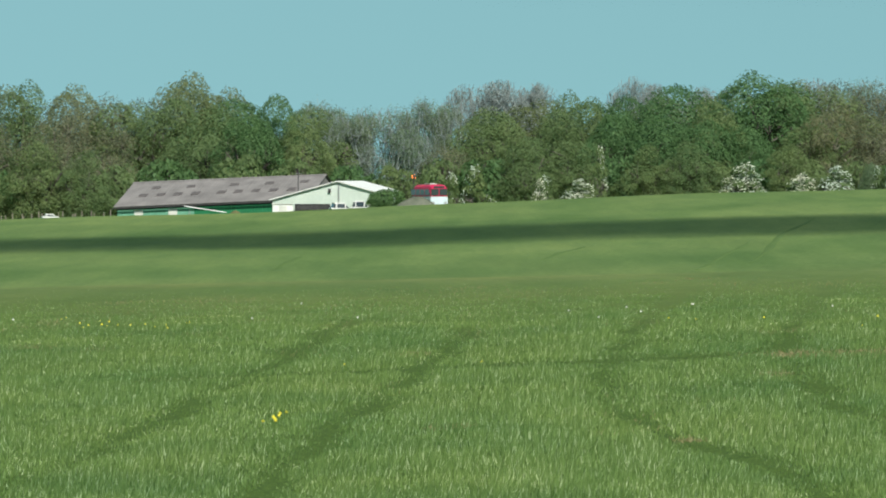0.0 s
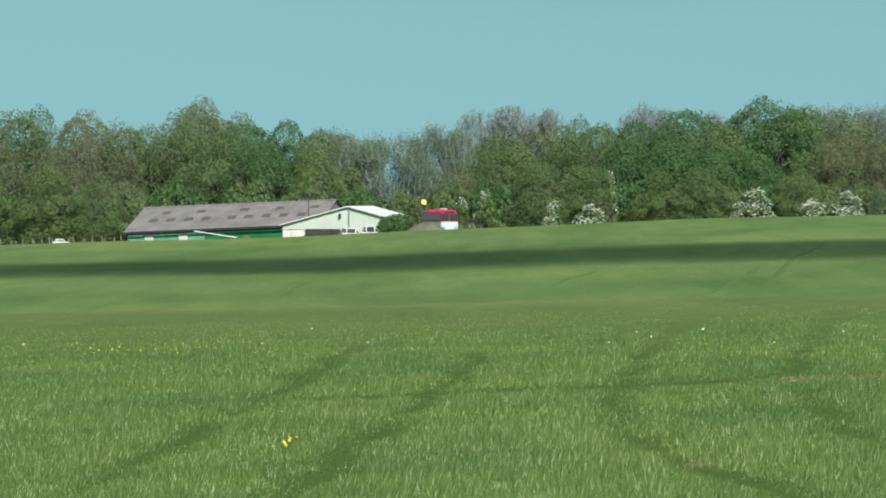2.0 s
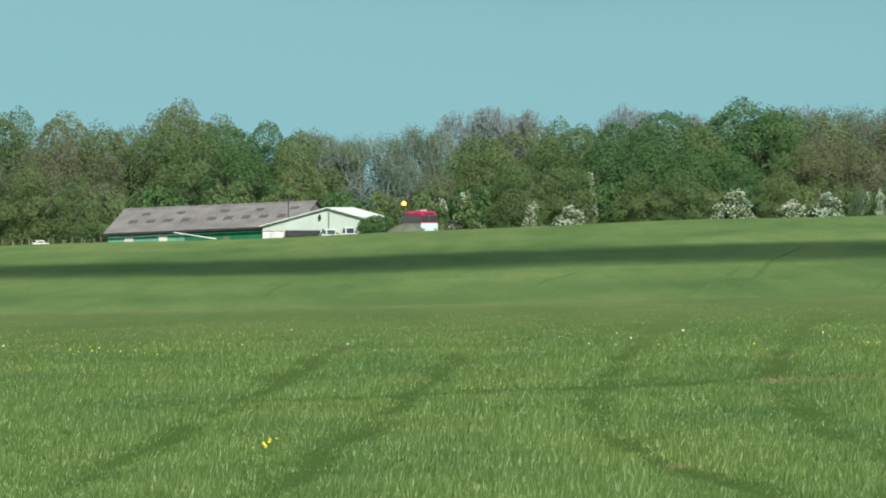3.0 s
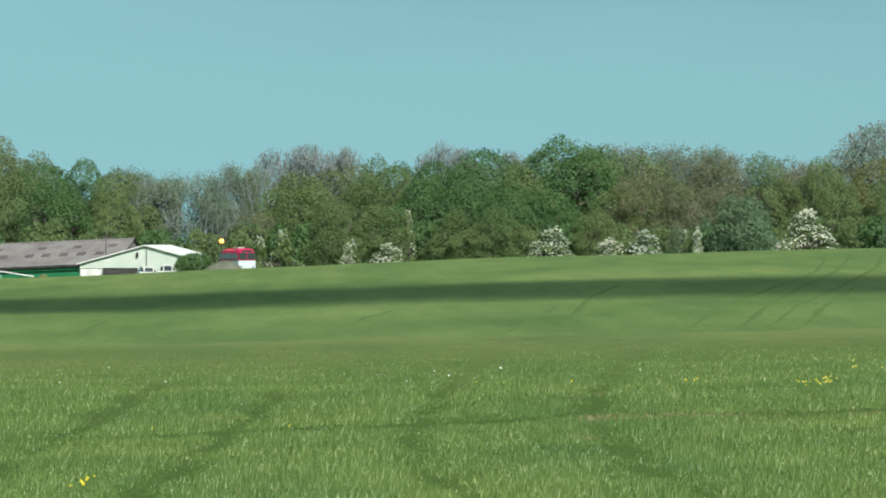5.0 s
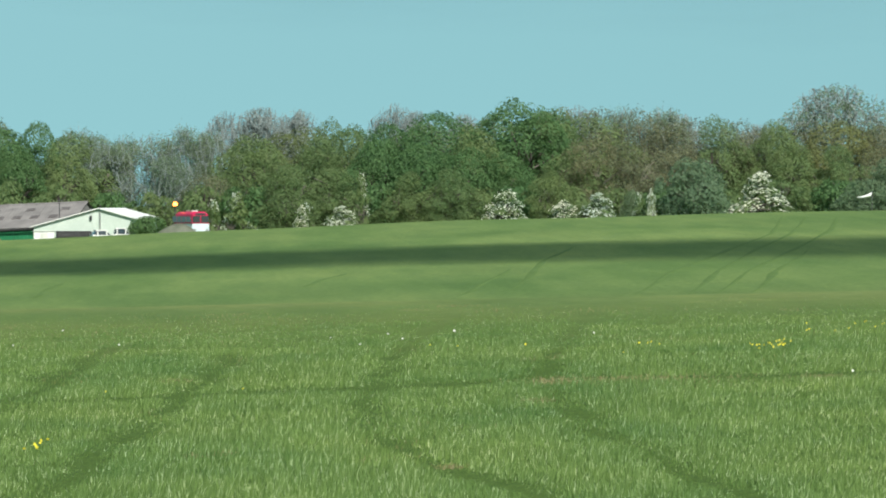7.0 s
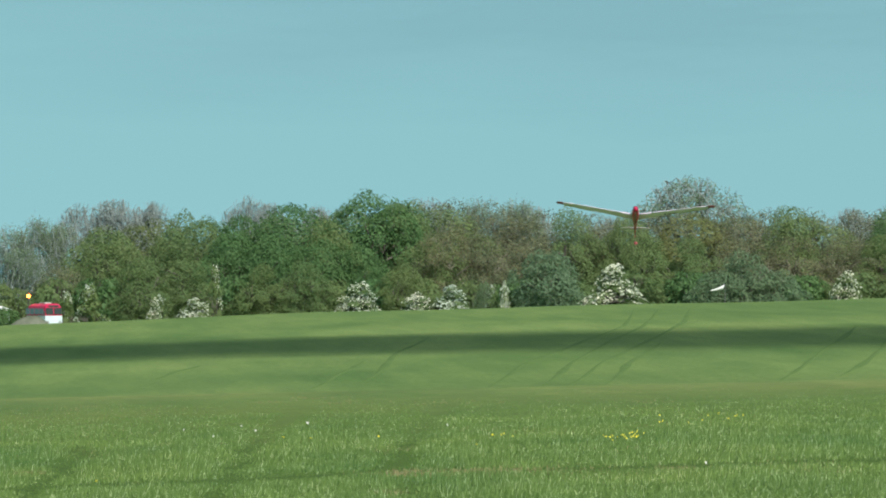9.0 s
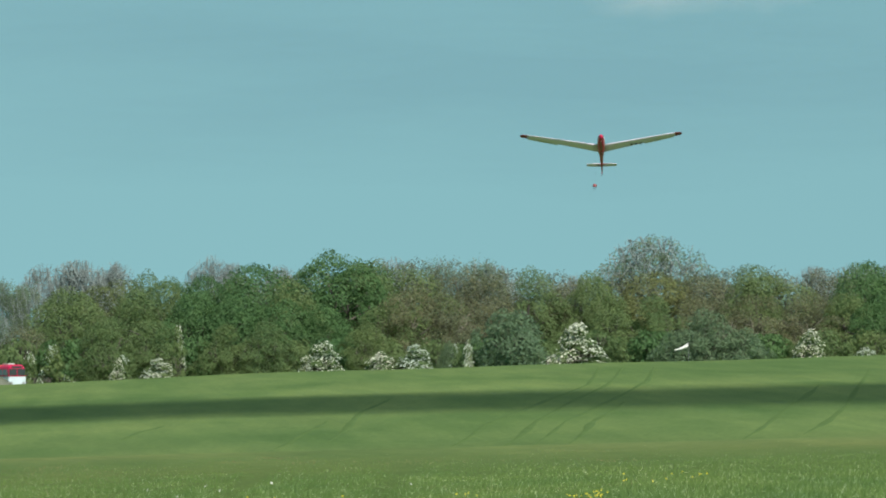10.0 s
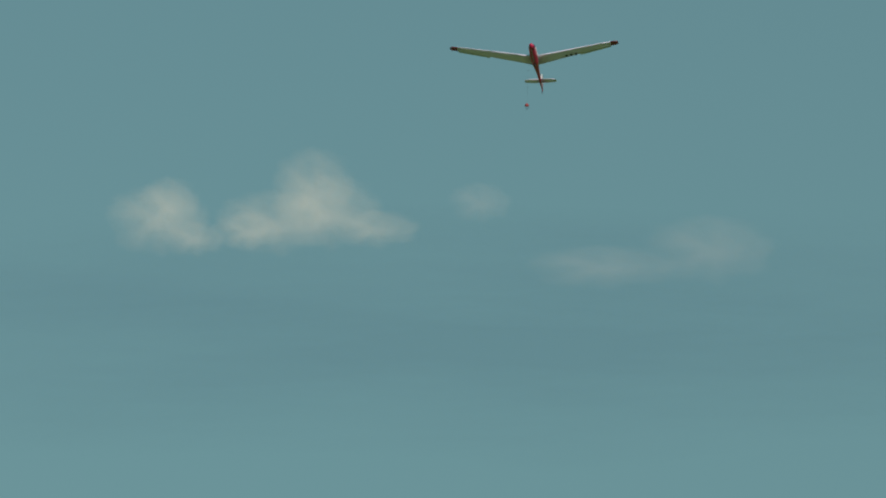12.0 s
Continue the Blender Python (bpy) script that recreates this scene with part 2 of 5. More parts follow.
def field_material():
    m, nt, p = material("meadow", 0.9)
    fine = ramp(nt, noise_at(nt, 3.0, 6, (1, 0.5, 1)), [(0.3, (0.084, 0.138, 0.043)), (0.7, (0.136, 0.199, 0.066))])
    patch = ramp(nt, noise_at(nt, 0.12, 5, (1, 0.18, 1)), [(0.36, (0.8, 0.87, 0.82)), (0.5, (1, 1, 1)), (0.66, (1.08, 1.03, 1.04))])
    wide = ramp(nt, noise_at(nt, 0.02, 3, (1, 0.5, 1)), [(0.38, (0.78, 0.86, 0.8)), (0.62, (1.12, 1.1, 1.06))])
    streak = ramp(nt, noise_at(nt, 0.5, 4, (1, 0.06, 1)), [(0.35, (0.88, 0.91, 0.9)), (0.65, (1.1, 1.07, 1.06))])
    sward_colour = mix(nt, "MULTIPLY", 1.0, mix(nt, "MULTIPLY", 1.0, mix(nt, "MULTIPLY", 1.0, fine, patch), wide), streak)
    # drier, browner grass along the foot of the far slope
    dry = ramp(nt, noise_at(nt, 0.07, 5, (1, 0.6, 1)), [(0.38, (1.02, 0.98, 1)), (0.62, (1.32, 1.04, 1.12))])
    # under the single blades of the near grass lies dark thatch and earth
    thatch = ramp(nt, noise_at(nt, 22.0, 6), [(0.35, (0.026, 0.056, 0.008)), (0.65, (0.075, 0.125, 0.024))])
    co = nt.nodes.new("ShaderNodeTexCoord")
    xyz = nt.nodes.new("ShaderNodeSeparateXYZ")
    nt.links.new(co.outputs["Object"], xyz.inputs[0])
    zone = nt.nodes.new("ShaderNodeMapRange")
    zone.inputs["From Min"].default_value, zone.inputs["From Max"].default_value = 70.0, 112.0
    nt.links.new(xyz.outputs["Y"], zone.inputs["Value"])
    brow = nt.nodes.new("ShaderNodeMapRange")
    brow.inputs["From Min"].default_value, brow.inputs["From Max"].default_value = 415.0, 365.0
    nt.links.new(xyz.outputs["Y"], brow.inputs["Value"])
    sward_colour = mix(nt, "MIX", brow.outputs[0], sward_colour, mix(nt, "MULTIPLY", 1.0, sward_colour, dry))
    nt.links.new(mix(nt, "MIX", zone.outputs[0], thatch, sward_colour), p.inputs["Base Color"])
    p.inputs["Specular IOR Level"].default_value = 0.1
    bump(nt, p, noise_at(nt, 2.0, 5), 0.5, 0.06)
    return m


MEADOW = field_material()


def build_ground():
    xs = np.concatenate([np.linspace(-4500, -200, 14), np.linspace(-160, 200, 121), np.linspace(240, 4500, 14)])
    ys = np.concatenate([np.linspace(-3000, 0, 12), np.linspace(10, 150, 71), np.linspace(155, 900, 150), np.linspace(950, 4800, 20)])
    gx, gy = np.meshgrid(xs, ys)
    v = np.stack([gx, gy, land(gx, gy)], -1).reshape(-1, 3)
    i = np.arange(len(xs) * len(ys)).reshape(len(ys), len(xs))
    f = np.stack([i[:-1, :-1], i[:-1, 1:], i[1:, 1:], i[1:, :-1]], -1).reshape(-1, 4)
    ob = soup("ground", v, f, MEADOW)
    shade_smooth(ob.data)
    tagged(ob, "rolling green airfield meadow with a low brow", "field", kind="structure")


build_ground()


def sward(rng, n, x, y, tall, wide):
    """n single grass blades rooted at x, y."""
    z = land(x, y) - 0.005
    turn = rng.normal(0, 0.8, n)
    lean = rng.normal(0, 0.26, (n, 2)) * tall[:, None] + np.array([0.1, 0.12]) * tall[:, None]
    dx, dy = np.cos(turn) * wide / 2, np.sin(turn) * wide / 2
    v = np.empty((n, 3, 3))
    v[:, 0] = np.stack([x - dx, y - dy, z], -1)
    v[:, 1] = np.stack([x + dx, y + dy, z], -1)
    v[:, 2] = np.stack([x + lean[:, 0], y + lean[:, 1], z + tall], -1)
    return v.reshape(-1, 3), np.arange(3 * n).reshape(n, 3)


def patchy(u, v, seed):
    """Smooth random patches between -1 and 1, one cell wide."""
    g = np.random.default_rng(seed).uniform(-1, 1, (256, 256))
    i, j = np.floor(u).astype(int), np.floor(v).astype(int)
    a, b = step01(u - i), step01(v - j)
    at = lambda p, q: g[p % 256, q % 256]
    return (at(i, j) * (1 - a) + at(i + 1, j) * a) * (1 - b) + (at(i, j + 1) * (1 - a) + at(i + 1, j + 1) * a) * b


def build_grass():
    rng = np.random.default_rng(7)
    n = 930000
    a = rng.uniform(-0.085, 0.135, n)
    d = 30 + 92 * rng.uniform(0, 1, n) ** 1.3
    x, y = np.sin(a) * d, np.cos(a) * d
    clump = patchy(x / 0.22, y / 0.9, 3) + 0.8 * patchy(x / 0.9, y / 3.0, 4)
    tall = rng.uniform(0.026, 0.066, n) * (1 + 0.35 * clump) * (1 - 0.75 * step01((d - 68) / 36))
    wide = rng.uniform(0.004, 0.009, n)
    t = near_track(x, y)
    worn = np.clip(1.1 - t / (0.23 + 0.07 * patchy(x / 0.3, y / 1.2, 12)), 0, 1) * np.clip(0.85 + 0.45 * patchy(x / 0.45, y / 2.0, 9), 0.45, 1)
    bare = bare_spot(x, y)
    # pressed flat in the tracks, gone on the bare earth
    tall = tall * (1 - 0.8 * worn)
    # the blades thin out to a plain sward over the brow
    keep = (rng.uniform(0, 1, n) > step01((d - 76) / 34)) & ((bare > 1 + rng.normal(0, 0.3, n)) | (rng.uniform(0, 1, n) < 0.3)) & (rng.uniform(0, 1, n) > 0.74 * worn)
    x, y, tall, wide = x[keep], y[keep], tall[keep], wide[keep]
    v, f = sward(rng, len(x), x, y, tall, wide)
    tagged(soup("grass", v, f, GRASS), "short bright green meadow grass with pressed wheel tracks", "grass", kind="stuff")


build_grass()


def build_straw():
    """Dry, straw-brown blades where wheels have scuffed the sward, and thin dry patches elsewhere."""
    rng = np.random.default_rng(19)
    xs, ys, hs = [], [], []
    spots = [(sx, sy, r, int(1700 * r)) for sx, sy, r in SOIL_SPOTS]
    spots += [(4.2, 62.3, 0.3, 260), (-4.1, 70.5, 0.12, 300), (2.6, 57.0, 0.08, 200), (5.2, 52.0, 0.1, 350), (1.05, 45.5, 0.06, 200)]
    spots += [(rng.uniform(-5, 8), rng.uniform(46, 104), rng.uniform(0.15, 0.45), int(rng.uniform(60, 170))) for _ in range(46)]
    for sx, sy, r, n in spots:
        xs.append(sx + rng.normal(0, r * 1.1, n))
        ys.append(sy + rng.normal(0, r * 3.6, n))
        hs.append(rng.uniform(0.012, 0.04, n))
    x, y, tall = np.concatenate(xs), np.concatenate(ys), np.concatenate(hs)
    v, f = sward(rng, len(x), x, y, tall, rng.uniform(0.006, 0.013, len(x)))
    tagged(soup("dry_grass", v, f, STRAW), "dry straw-brown grass scuffed by wheels", "grass", kind="stuff")


build_straw()


# ---- wheel tracks on the far field, flowers and earth in the near grass ----
TRACK_GRASS = painted("pressed_dark_grass", (0.076, 0.134, 0.041), (0.106, 0.173, 0.055), 0.9, 0, 0.5, (1, 1, 1), 0.05)


def far_track(points, wide=1.0):
    """A line of pressed grass that follows the ground."""
    n = 140
    t = np.linspace(0, 1, n)
    q = np.linspace(0, 1, len(points))
    x, y = np.interp(t, q, [p[0] for p in points]), np.interp(t, q, [p[1] for p in points])
    x = x + 0.12 * np.sin(t * 9)
    w = wide / 2 * (0.85 + 0.15 * np.sin(t * 7 + points[0][0]))
    w = w * np.minimum(1, 6 * np.minimum(t, 1 - t) + 0.05)
    # the borders sink into the ground, so that the line frays out; it is pressed deeper in some places than in others
    w = w * (0.7 + 0.3 * np.sin(t * 23 + points[0][0]) * np.sin(t * 9 + points[0][1]))
    v = np.concatenate([np.stack([x + s * w, y, land(x + s * w, y) + up], -1) for s, up in ((-1, -0.05), (-0.45, 0.025), (0.45, 0.025), (1, -0.05))])
    i = np.arange(n - 1)
    f = np.concatenate([np.stack([i + n * k, i + n * (k + 1), i + n * (k + 1) + 1, i + n * k + 1], -1) for k in range(3)])
    ob = soup("wheel_track", v, f, TRACK_GRASS)
    tagged(ob, "dark line of wheel-pressed grass on the field", "track", kind="structure")


def flower_mesh(name, mat, r, petals):
    """A flower head: a ring of petals round a raised middle."""
    bm = bmesh.new()
    mid = bm.verts.new((0, 0, r * 0.35))
    rim = [bm.verts.new((r * (1 if k % 2 else 0.72) * math.cos(math.pi * k / petals), r * (1 if k % 2 else 0.72) * math.sin(math.pi * k / petals), 0.25 * r * (k % 2))) for k in range(2 * petals)]
    for k in range(2 * petals):
        bm.faces.new((mid, rim[k], rim[(k + 1) % (2 * petals)]))
    low = bm.verts.new((0, 0, -r * 0.4))
    for k in range(2 * petals):
        bm.faces.new((low, rim[(k + 1) % (2 * petals)], rim[k]))
    me = bpy.data.meshes.new(name)
    bm.to_mesh(me)
    bm.free()
    me.materials.append(mat)
    return me


def stalk_mesh(high):
    bm = bmesh.new()
    limb(bm, (0, 0, 0), (0.01, 0, high), 0.003, 0.002, 4)
    me = bpy.data.meshes.new("stalk")
    bm.to_mesh(me)
    bm.free()
    me.materials.append(GRASS)
    return me


PETALS = painted("yellow_petals", (0.8, 0.68, 0.04), (0.9, 0.8, 0.08), 0.6, 0, 30)
SEEDS = painted("white_seed_heads", (0.62, 0.62, 0.58), (0.8, 0.8, 0.76), 0.8, 0, 30)
HEADS = {"dandelion": flower_mesh("flower_head", PETALS, 0.0115, 9), "seed_head": flower_mesh("flower_head", SEEDS, 0.013, 8)}
STALK = stalk_mesh(0.08)


def flowers(kind, label, rows, spread, seed):
    rnd = random.Random(seed)
    for x, y, n in rows:
        for _ in range(n):
            px, py = x + rnd.gauss(0, spread), y + rnd.gauss(0, spread * 2.5)
            f = empty(kind, pose(px, py, ground_at(px, py)), label, "flower", "flowers in the near grass")
            s = new("stalk", STALK)
            h = new("flower_head", HEADS[kind])
            s.parent = h.parent = f
            tall = rnd.uniform(0.075, 0.14)
            s.scale = (1, 1, tall / 0.08)
            h.matrix_basis = pose(0.01, 0, tall, rnd.uniform(40, 80), rnd.uniform(-25, 25), rnd.uniform(0, 360))


def earth_patch(x, y, r, seed):
    """A scuffed patch of dry earth, low and lumpy."""
    rnd = random.Random(seed)
    bm = bmesh.new()
    bmesh.ops.create_icosphere(bm, subdivisions=3, radius=1.0)
    for v in bm.verts:
        n = noise.fractal(Vector(v.co) * 2.5 + Vector((seed, 0, 0)), 1.0, 2.0, 3)
        v.co = Vector((v.co.x * r * (1 + 0.3 * n), v.co.y * r * 1.2 * (1 + 0.3 * n), max(-0.02, v.co.z * 0.016 + 0.01 * n)))
    ob = part("earth_patch", bm, EARTH, None, "", True, pose(x, y, ground_at(x, y)))
    tagged(ob, "dry brown earth patch scuffed in the grass", "earth", kind="structure")


EARTH = painted("dry_brown_earth", (0.1, 0.104, 0.045), (0.175, 0.168, 0.082), 0.95, 0, 8.0, (1, 1, 1), 0.05)
for k, (sx, sy, sr) in enumerate(SOIL_SPOTS):
    rnd = random.Random(k)
    for i in range(3):
        earth_patch(sx + rnd.gauss(0, sr * 0.7), sy + rnd.gauss(0, sr * 2.5), sr * rnd.uniform(0.15, 0.3), 7 * k + i)
far_track([(23.8, 400.9), (28.7, 450.2), (35.9, 502.8), (44.9, 574.8), (53.6, 672.7)])
far_track([(26.6, 398.9), (32.1, 453.5), (38.7, 508.6), (46.3, 572.7), (55.6, 668.8)])
far_track([(28.0, 397.9), (33.8, 451.2), (41.6, 509.7), (50.2, 581.7), (58.4, 668.3)])
far_track([(30.2, 400.2), (35.6, 449.2), (42.0, 504.9)])
far_track([(17.6, 417.4), (23.5, 499.6), (28.0, 547.2)])
far_track([(14.0, 403.1), (20.0, 474.9)])
far_track([(-10.3, 432.8), (-10.0, 452.6), (-9.4, 479.7)])
far_track([(5.9, 439.7), (7.4, 458.4), (9.3, 477.0)])
far_track([(39.5, 396.8), (47.8, 455.2), (60.7, 549.3)])
far_track([(43.8, 404.9), (54.1, 473.0), (73.4, 624.8)])
flowers("dandelion", "yellow dandelion in the short grass", [(-1.1, 46.3, 8), (5.4, 69.6, 11), (5.62, 70.6, 9), (4.3, 70.7, 4)], 0.06, 1)
flowers("dandelion", "yellow dandelion in the short grass", [(-3.6, 75.7, 4), (-3.2, 74.8, 6), (-2.8, 75.0, 5), (-4.3, 78.6, 2), (-1.0, 58.6, 1), (0.1, 57.6, 1), (7.2, 78.2, 9), (6.7, 77.1, 3), (2.8, 72.7, 3), (3.6, 68.9, 1)], 0.25, 2)
flowers("seed_head", "white dandelion seed head above the grass", [(5.4, 60.3, 1), (1.9, 79.5, 1), (-1.7, 84.7, 1), (1.4, 77.0, 1), (-0.9, 75.2, 1), (2.1, 76.9, 1), (-2.1, 78.3, 1), (1.6, 74.0, 1), (-4.6, 78.9, 1), (2.7, 78.6, 2), (4.1, 78.6, 1)], 0.05, 3)


# ---- trees ----
def tubes(segments, sides=4):
    """Tapered limbs from rows of (start, end, radius at start, radius at end)."""
    vs, fs, n = [], [], 0
    for a, b, r0, r1 in segments:
        a, b = Vector(a), Vector(b)
        q = (b - a).to_track_quat("Z", "Y")
        for p, r in ((a, r0), (b, r1)):
            for k in range(sides):
                w = 2 * math.pi * k / sides
                vs.append(p + q @ Vector((r * math.cos(w), r * math.sin(w), 0)))
        for k in range(sides):
            fs.append((n + k, n + (k + 1) % sides, n + sides + (k + 1) % sides, n + sides + k))
        n += 2 * sides
    return np.array(vs), np.array(fs)


def branching(rnd, foot, way, length, radius, depth, out, spread=0.55, lift=0.12):
    """A limb that forks into thinner ones; adds its segments to out and gives the tips."""
    tip = foot + way * length
    out.append((foot, tip, max(radius, 0.045), max(radius * 0.68, 0.035)))
    if depth == 0:
        return [tip]
    tips = []
    for _ in range(rnd.choice((2, 3, 3))):
        w = (way + Vector((rnd.gauss(0, spread), rnd.gauss(0, spread), rnd.gauss(0, spread * 0.6) + lift))).normalized()
        at = foot + way * length * rnd.uniform(0.6, 1.0)
        tips += branching(rnd, at, w, length * rnd.uniform(0.6, 0.85), radius * 0.64, depth - 1, out, spread, lift)
    return tips


def leaf_cards(rng, centres, normals, size):
    """Small three-cornered leaf sprays, each turned its own way."""
    n = len(centres)
    u = np.cross(normals, rng.normal(0, 1, (n, 3)))
    u /= np.linalg.norm(u, axis=1)[:, None] + 1e-9
    w = np.cross(normals, u)
    s = rng.uniform(size[0], size[1], n)[:, None]
    bend = normals * s * rng.uniform(-0.25, 0.25, n)[:, None]
    v = np.stack([centres - u * s * 0.6 - w * s * 0.35, centres + u * s * 0.6 - w * s * 0.35, centres + w * s * 0.75 + bend], 1)
    return v.reshape(-1, 3), np.arange(3 * n).reshape(n, 3)


def crown_points(rng, lobes, per_area, jitter=0.2, floor=0.0, loose=0.75, knot=0.05):
    """Points and outward normals spread over the lobes, less those buried inside others."""
    pts, nor = [], []
    c, r = np.array([l[0] for l in lobes]), np.array([l[1] for l in lobes])
    for k in range(len(lobes)):
        n = int(per_area * 4 * r[k] * r[k] * 3.14)
        d = rng.normal(0, 1, (n, 3))
        d /= np.linalg.norm(d, axis=1)[:, None]
        knots = sum(np.sin(d @ rng.normal(0, 1, 3) * s + rng.uniform(0, 6)) for s in (3, 4, 5, 6, 8, 10))
        p = c[k] + d * r[k] * (1 + knot * knots[:, None] - np.abs(rng.normal(0, jitter, (n, 1))))
        gap = np.linalg.norm(p[:, None] - c[None], axis=2) / r[None]
        gap[:, k] = 1
        keep = (gap.min(1) > 0.7) & (p[:, 2] > floor)
        pts.append(p[keep])
        d = d + rng.normal(0, loose, d.shape)
        nor.append(d[keep] / np.linalg.norm(d[keep], axis=1)[:, None])
    return np.concatenate(pts), np.concatenate(nor)


def sized(tree, high, wide, dome=0.22):
    """Brings a tree to its nominal height and width."""
    crown = [c for c in tree.children if c.name.startswith("crown")][0].data
    v = np.empty(len(crown.vertices) * 3)
    crown.vertices.foreach_get("co", v)
    v = v.reshape(-1, 3)
    top, side = np.percentile(v[:, 2], 99.8), np.percentile(np.hypot(v[:, 0], v[:, 1]), 90)
    m = Matrix.Diagonal((wide / 2 / side, wide / 2 / side, high / top, 1))
    for c in tree.children:
        c.data.transform(m)
        q = np.empty(len(c.data.vertices) * 3)
        c.data.vertices.foreach_get("co", q)
        q = q.reshape(-1, 3)
        out = np.clip(np.hypot(q[:, 0], q[:, 1]) / (wide / 2), 0, 1.2)
        q[:, 2] *= 1 - dome * out ** 2
        c.data.vertices.foreach_set("co", q.ravel())
    return tree


def trunk_part(rnd, tree, high, radius, depth, mat=BARK, clear=0.22, spread=0.55):
    out = []
    foot, way = Vector((0, 0, -0.6)), Vector((rnd.gauss(0, 0.04), rnd.gauss(0, 0.04), 1)).normalized()
    mid = foot + way * (high * clear + 0.6)
    out.append((foot, mid, radius * 1.25, radius))
    tips = []
    for _ in range(4):
        w = Vector((rnd.gauss(0, spread), rnd.gauss(0, spread), 1)).normalized()
        tips += branching(rnd, mid, w, high * 0.24, radius * 0.62, depth, out, spread)
    v, f = tubes(out)
    soup("trunk", v, f, mat, tree)
    return tips


def leafy_tree(name, seed, high, wide, leaf, label, per_area=20.5, lobes=66, size=(0.11, 0.245), low=0.03, jitter=0.24, twig=BARK):
    """A broadleaved tree in full leaf: trunk and limbs, and a crown of uneven puffs of leaf sprays."""
    rnd, rng = random.Random(seed), np.random.default_rng(seed)
    tree = empty(name, Matrix(), label, "tree", "trees of the wood")
    trunk_part(rnd, tree, high, high * 0.022, 2, twig, 0.22, 0.36)
    ls = []
    for k in range(lobes):
        # a few great boughs make the dome, smaller ones roughen it
        great = k < lobes * 0.45
        z = rnd.uniform(low, 0.96 if great else 0.8)
        prof = math.sqrt(max(0.0, 1 - abs((z - 0.42) / 0.6) ** 2.4))
        a = rnd.uniform(0, 2 * math.pi)
        q = (math.sqrt(rnd.uniform(0.05, 1)) * 0.62 if great else rnd.uniform(0.65, 0.95)) * prof
        r = wide * (rnd.uniform(0.17, 0.26) if great else rnd.uniform(0.06, 0.13)) * (1.1 - 0.35 * z)
        ls.append(((q * wide / 2 * math.cos(a), q * wide / 2 * math.sin(a), z * (high - r)), r))
    p, n = crown_points(rng, ls, per_area, jitter, 0.0, 0.7, 0.022)
    v, f = leaf_cards(rng, p, n, size)
    soup("crown", v, f, leaf, tree)
    return sized(tree, high, wide)


def airy_tree(name, seed, high, wide, leaf, label, cards=1500, size=(0.16, 0.34), twig=TWIG, clear=0.2, blur=0.4, forks=(11, 5, 5, 4), upright=0.0, low=-0.35, full=False):
    """A tree still half bare in spring: limbs that fork out to a domed crown, and a thin veil of young leaves about the twigs."""
    rnd, rng = random.Random(seed), np.random.default_rng(seed)
    tree = empty(name, Matrix(), label, "tree", "trees of the wood")
    mid, half = Vector((0, 0, high * (0.5 + 0.06 * low))), Vector((wide / 2, wide / 2, high * (0.5 - 0.06 * low)))
    lean = Vector((rnd.gauss(0, 0.25), rnd.gauss(0, 0.25), high * clear))
    r = high * 0.016
    out, tips = [(Vector((0, 0, -0.6)), lean, r * 1.3, r)], []

    def fork(at, way, level, radius):
        if level == len(forks):
            tips.append(at)
            return
        for _ in range(forks[level]):
            loose = (1.0, 0.36, 0.24, 0.17)[level]
            w = (way + Vector((rnd.gauss(0, loose), rnd.gauss(0, loose), rnd.gauss(0, loose) + upright * 0.2))).normalized()
            if w.z < low:
                w = Vector((w.x, w.y, low + rnd.uniform(0, 0.4))).normalized()
            reach = min((0.42, 0.64, 0.78, 0.88)[level] + rnd.gauss(0, 0.11), 1.0)
            end = mid + Vector((w.x * half.x, w.y * half.y, w.z * half.z)) * reach
            thin = radius * (0.62, 0.55, 0.55, 0.6)[level]
            if level == 2 and full:
                tips.append(end)
            out.append((at, end, max(radius * 0.75, 0.024), max(thin, 0.014)))
            fork(end, w, level + 1, thin)

    fork(lean, Vector((0, 0, 0.35)), 0, r)
    v, f = tubes(out, 3)
    soup("trunk", v, f, twig, tree)
    t = np.array([tuple(q) for q in tips])
    # some twigs have broken into leaf, others not yet
    share = rng.uniform(0, 1, len(t)) ** 1.5
    t = t[rng.choice(len(t), cards, p=share / share.sum())]
    t = t + rng.normal(0, blur, (cards, 3)) - np.array([0, 0, blur * 0.5])
    # a crown ends fairly evenly: no leaf floats clear of the twigs
    e = (t - np.array(mid)) / np.array(half)
    knots = sum(np.sin(e @ rng.normal(0, 1, 3) * s + rng.uniform(0, 6)) for s in (3, 4, 6, 8, 10))
    t = t[np.linalg.norm(e, axis=1) < 0.94 + 0.045 * knots]
    n = rng.normal(0, 1, t.shape)
    n /= np.linalg.norm(n, axis=1)[:, None]
    v, f = leaf_cards(rng, t, n, size)
    soup("crown", v, f, leaf, tree)
    return tree


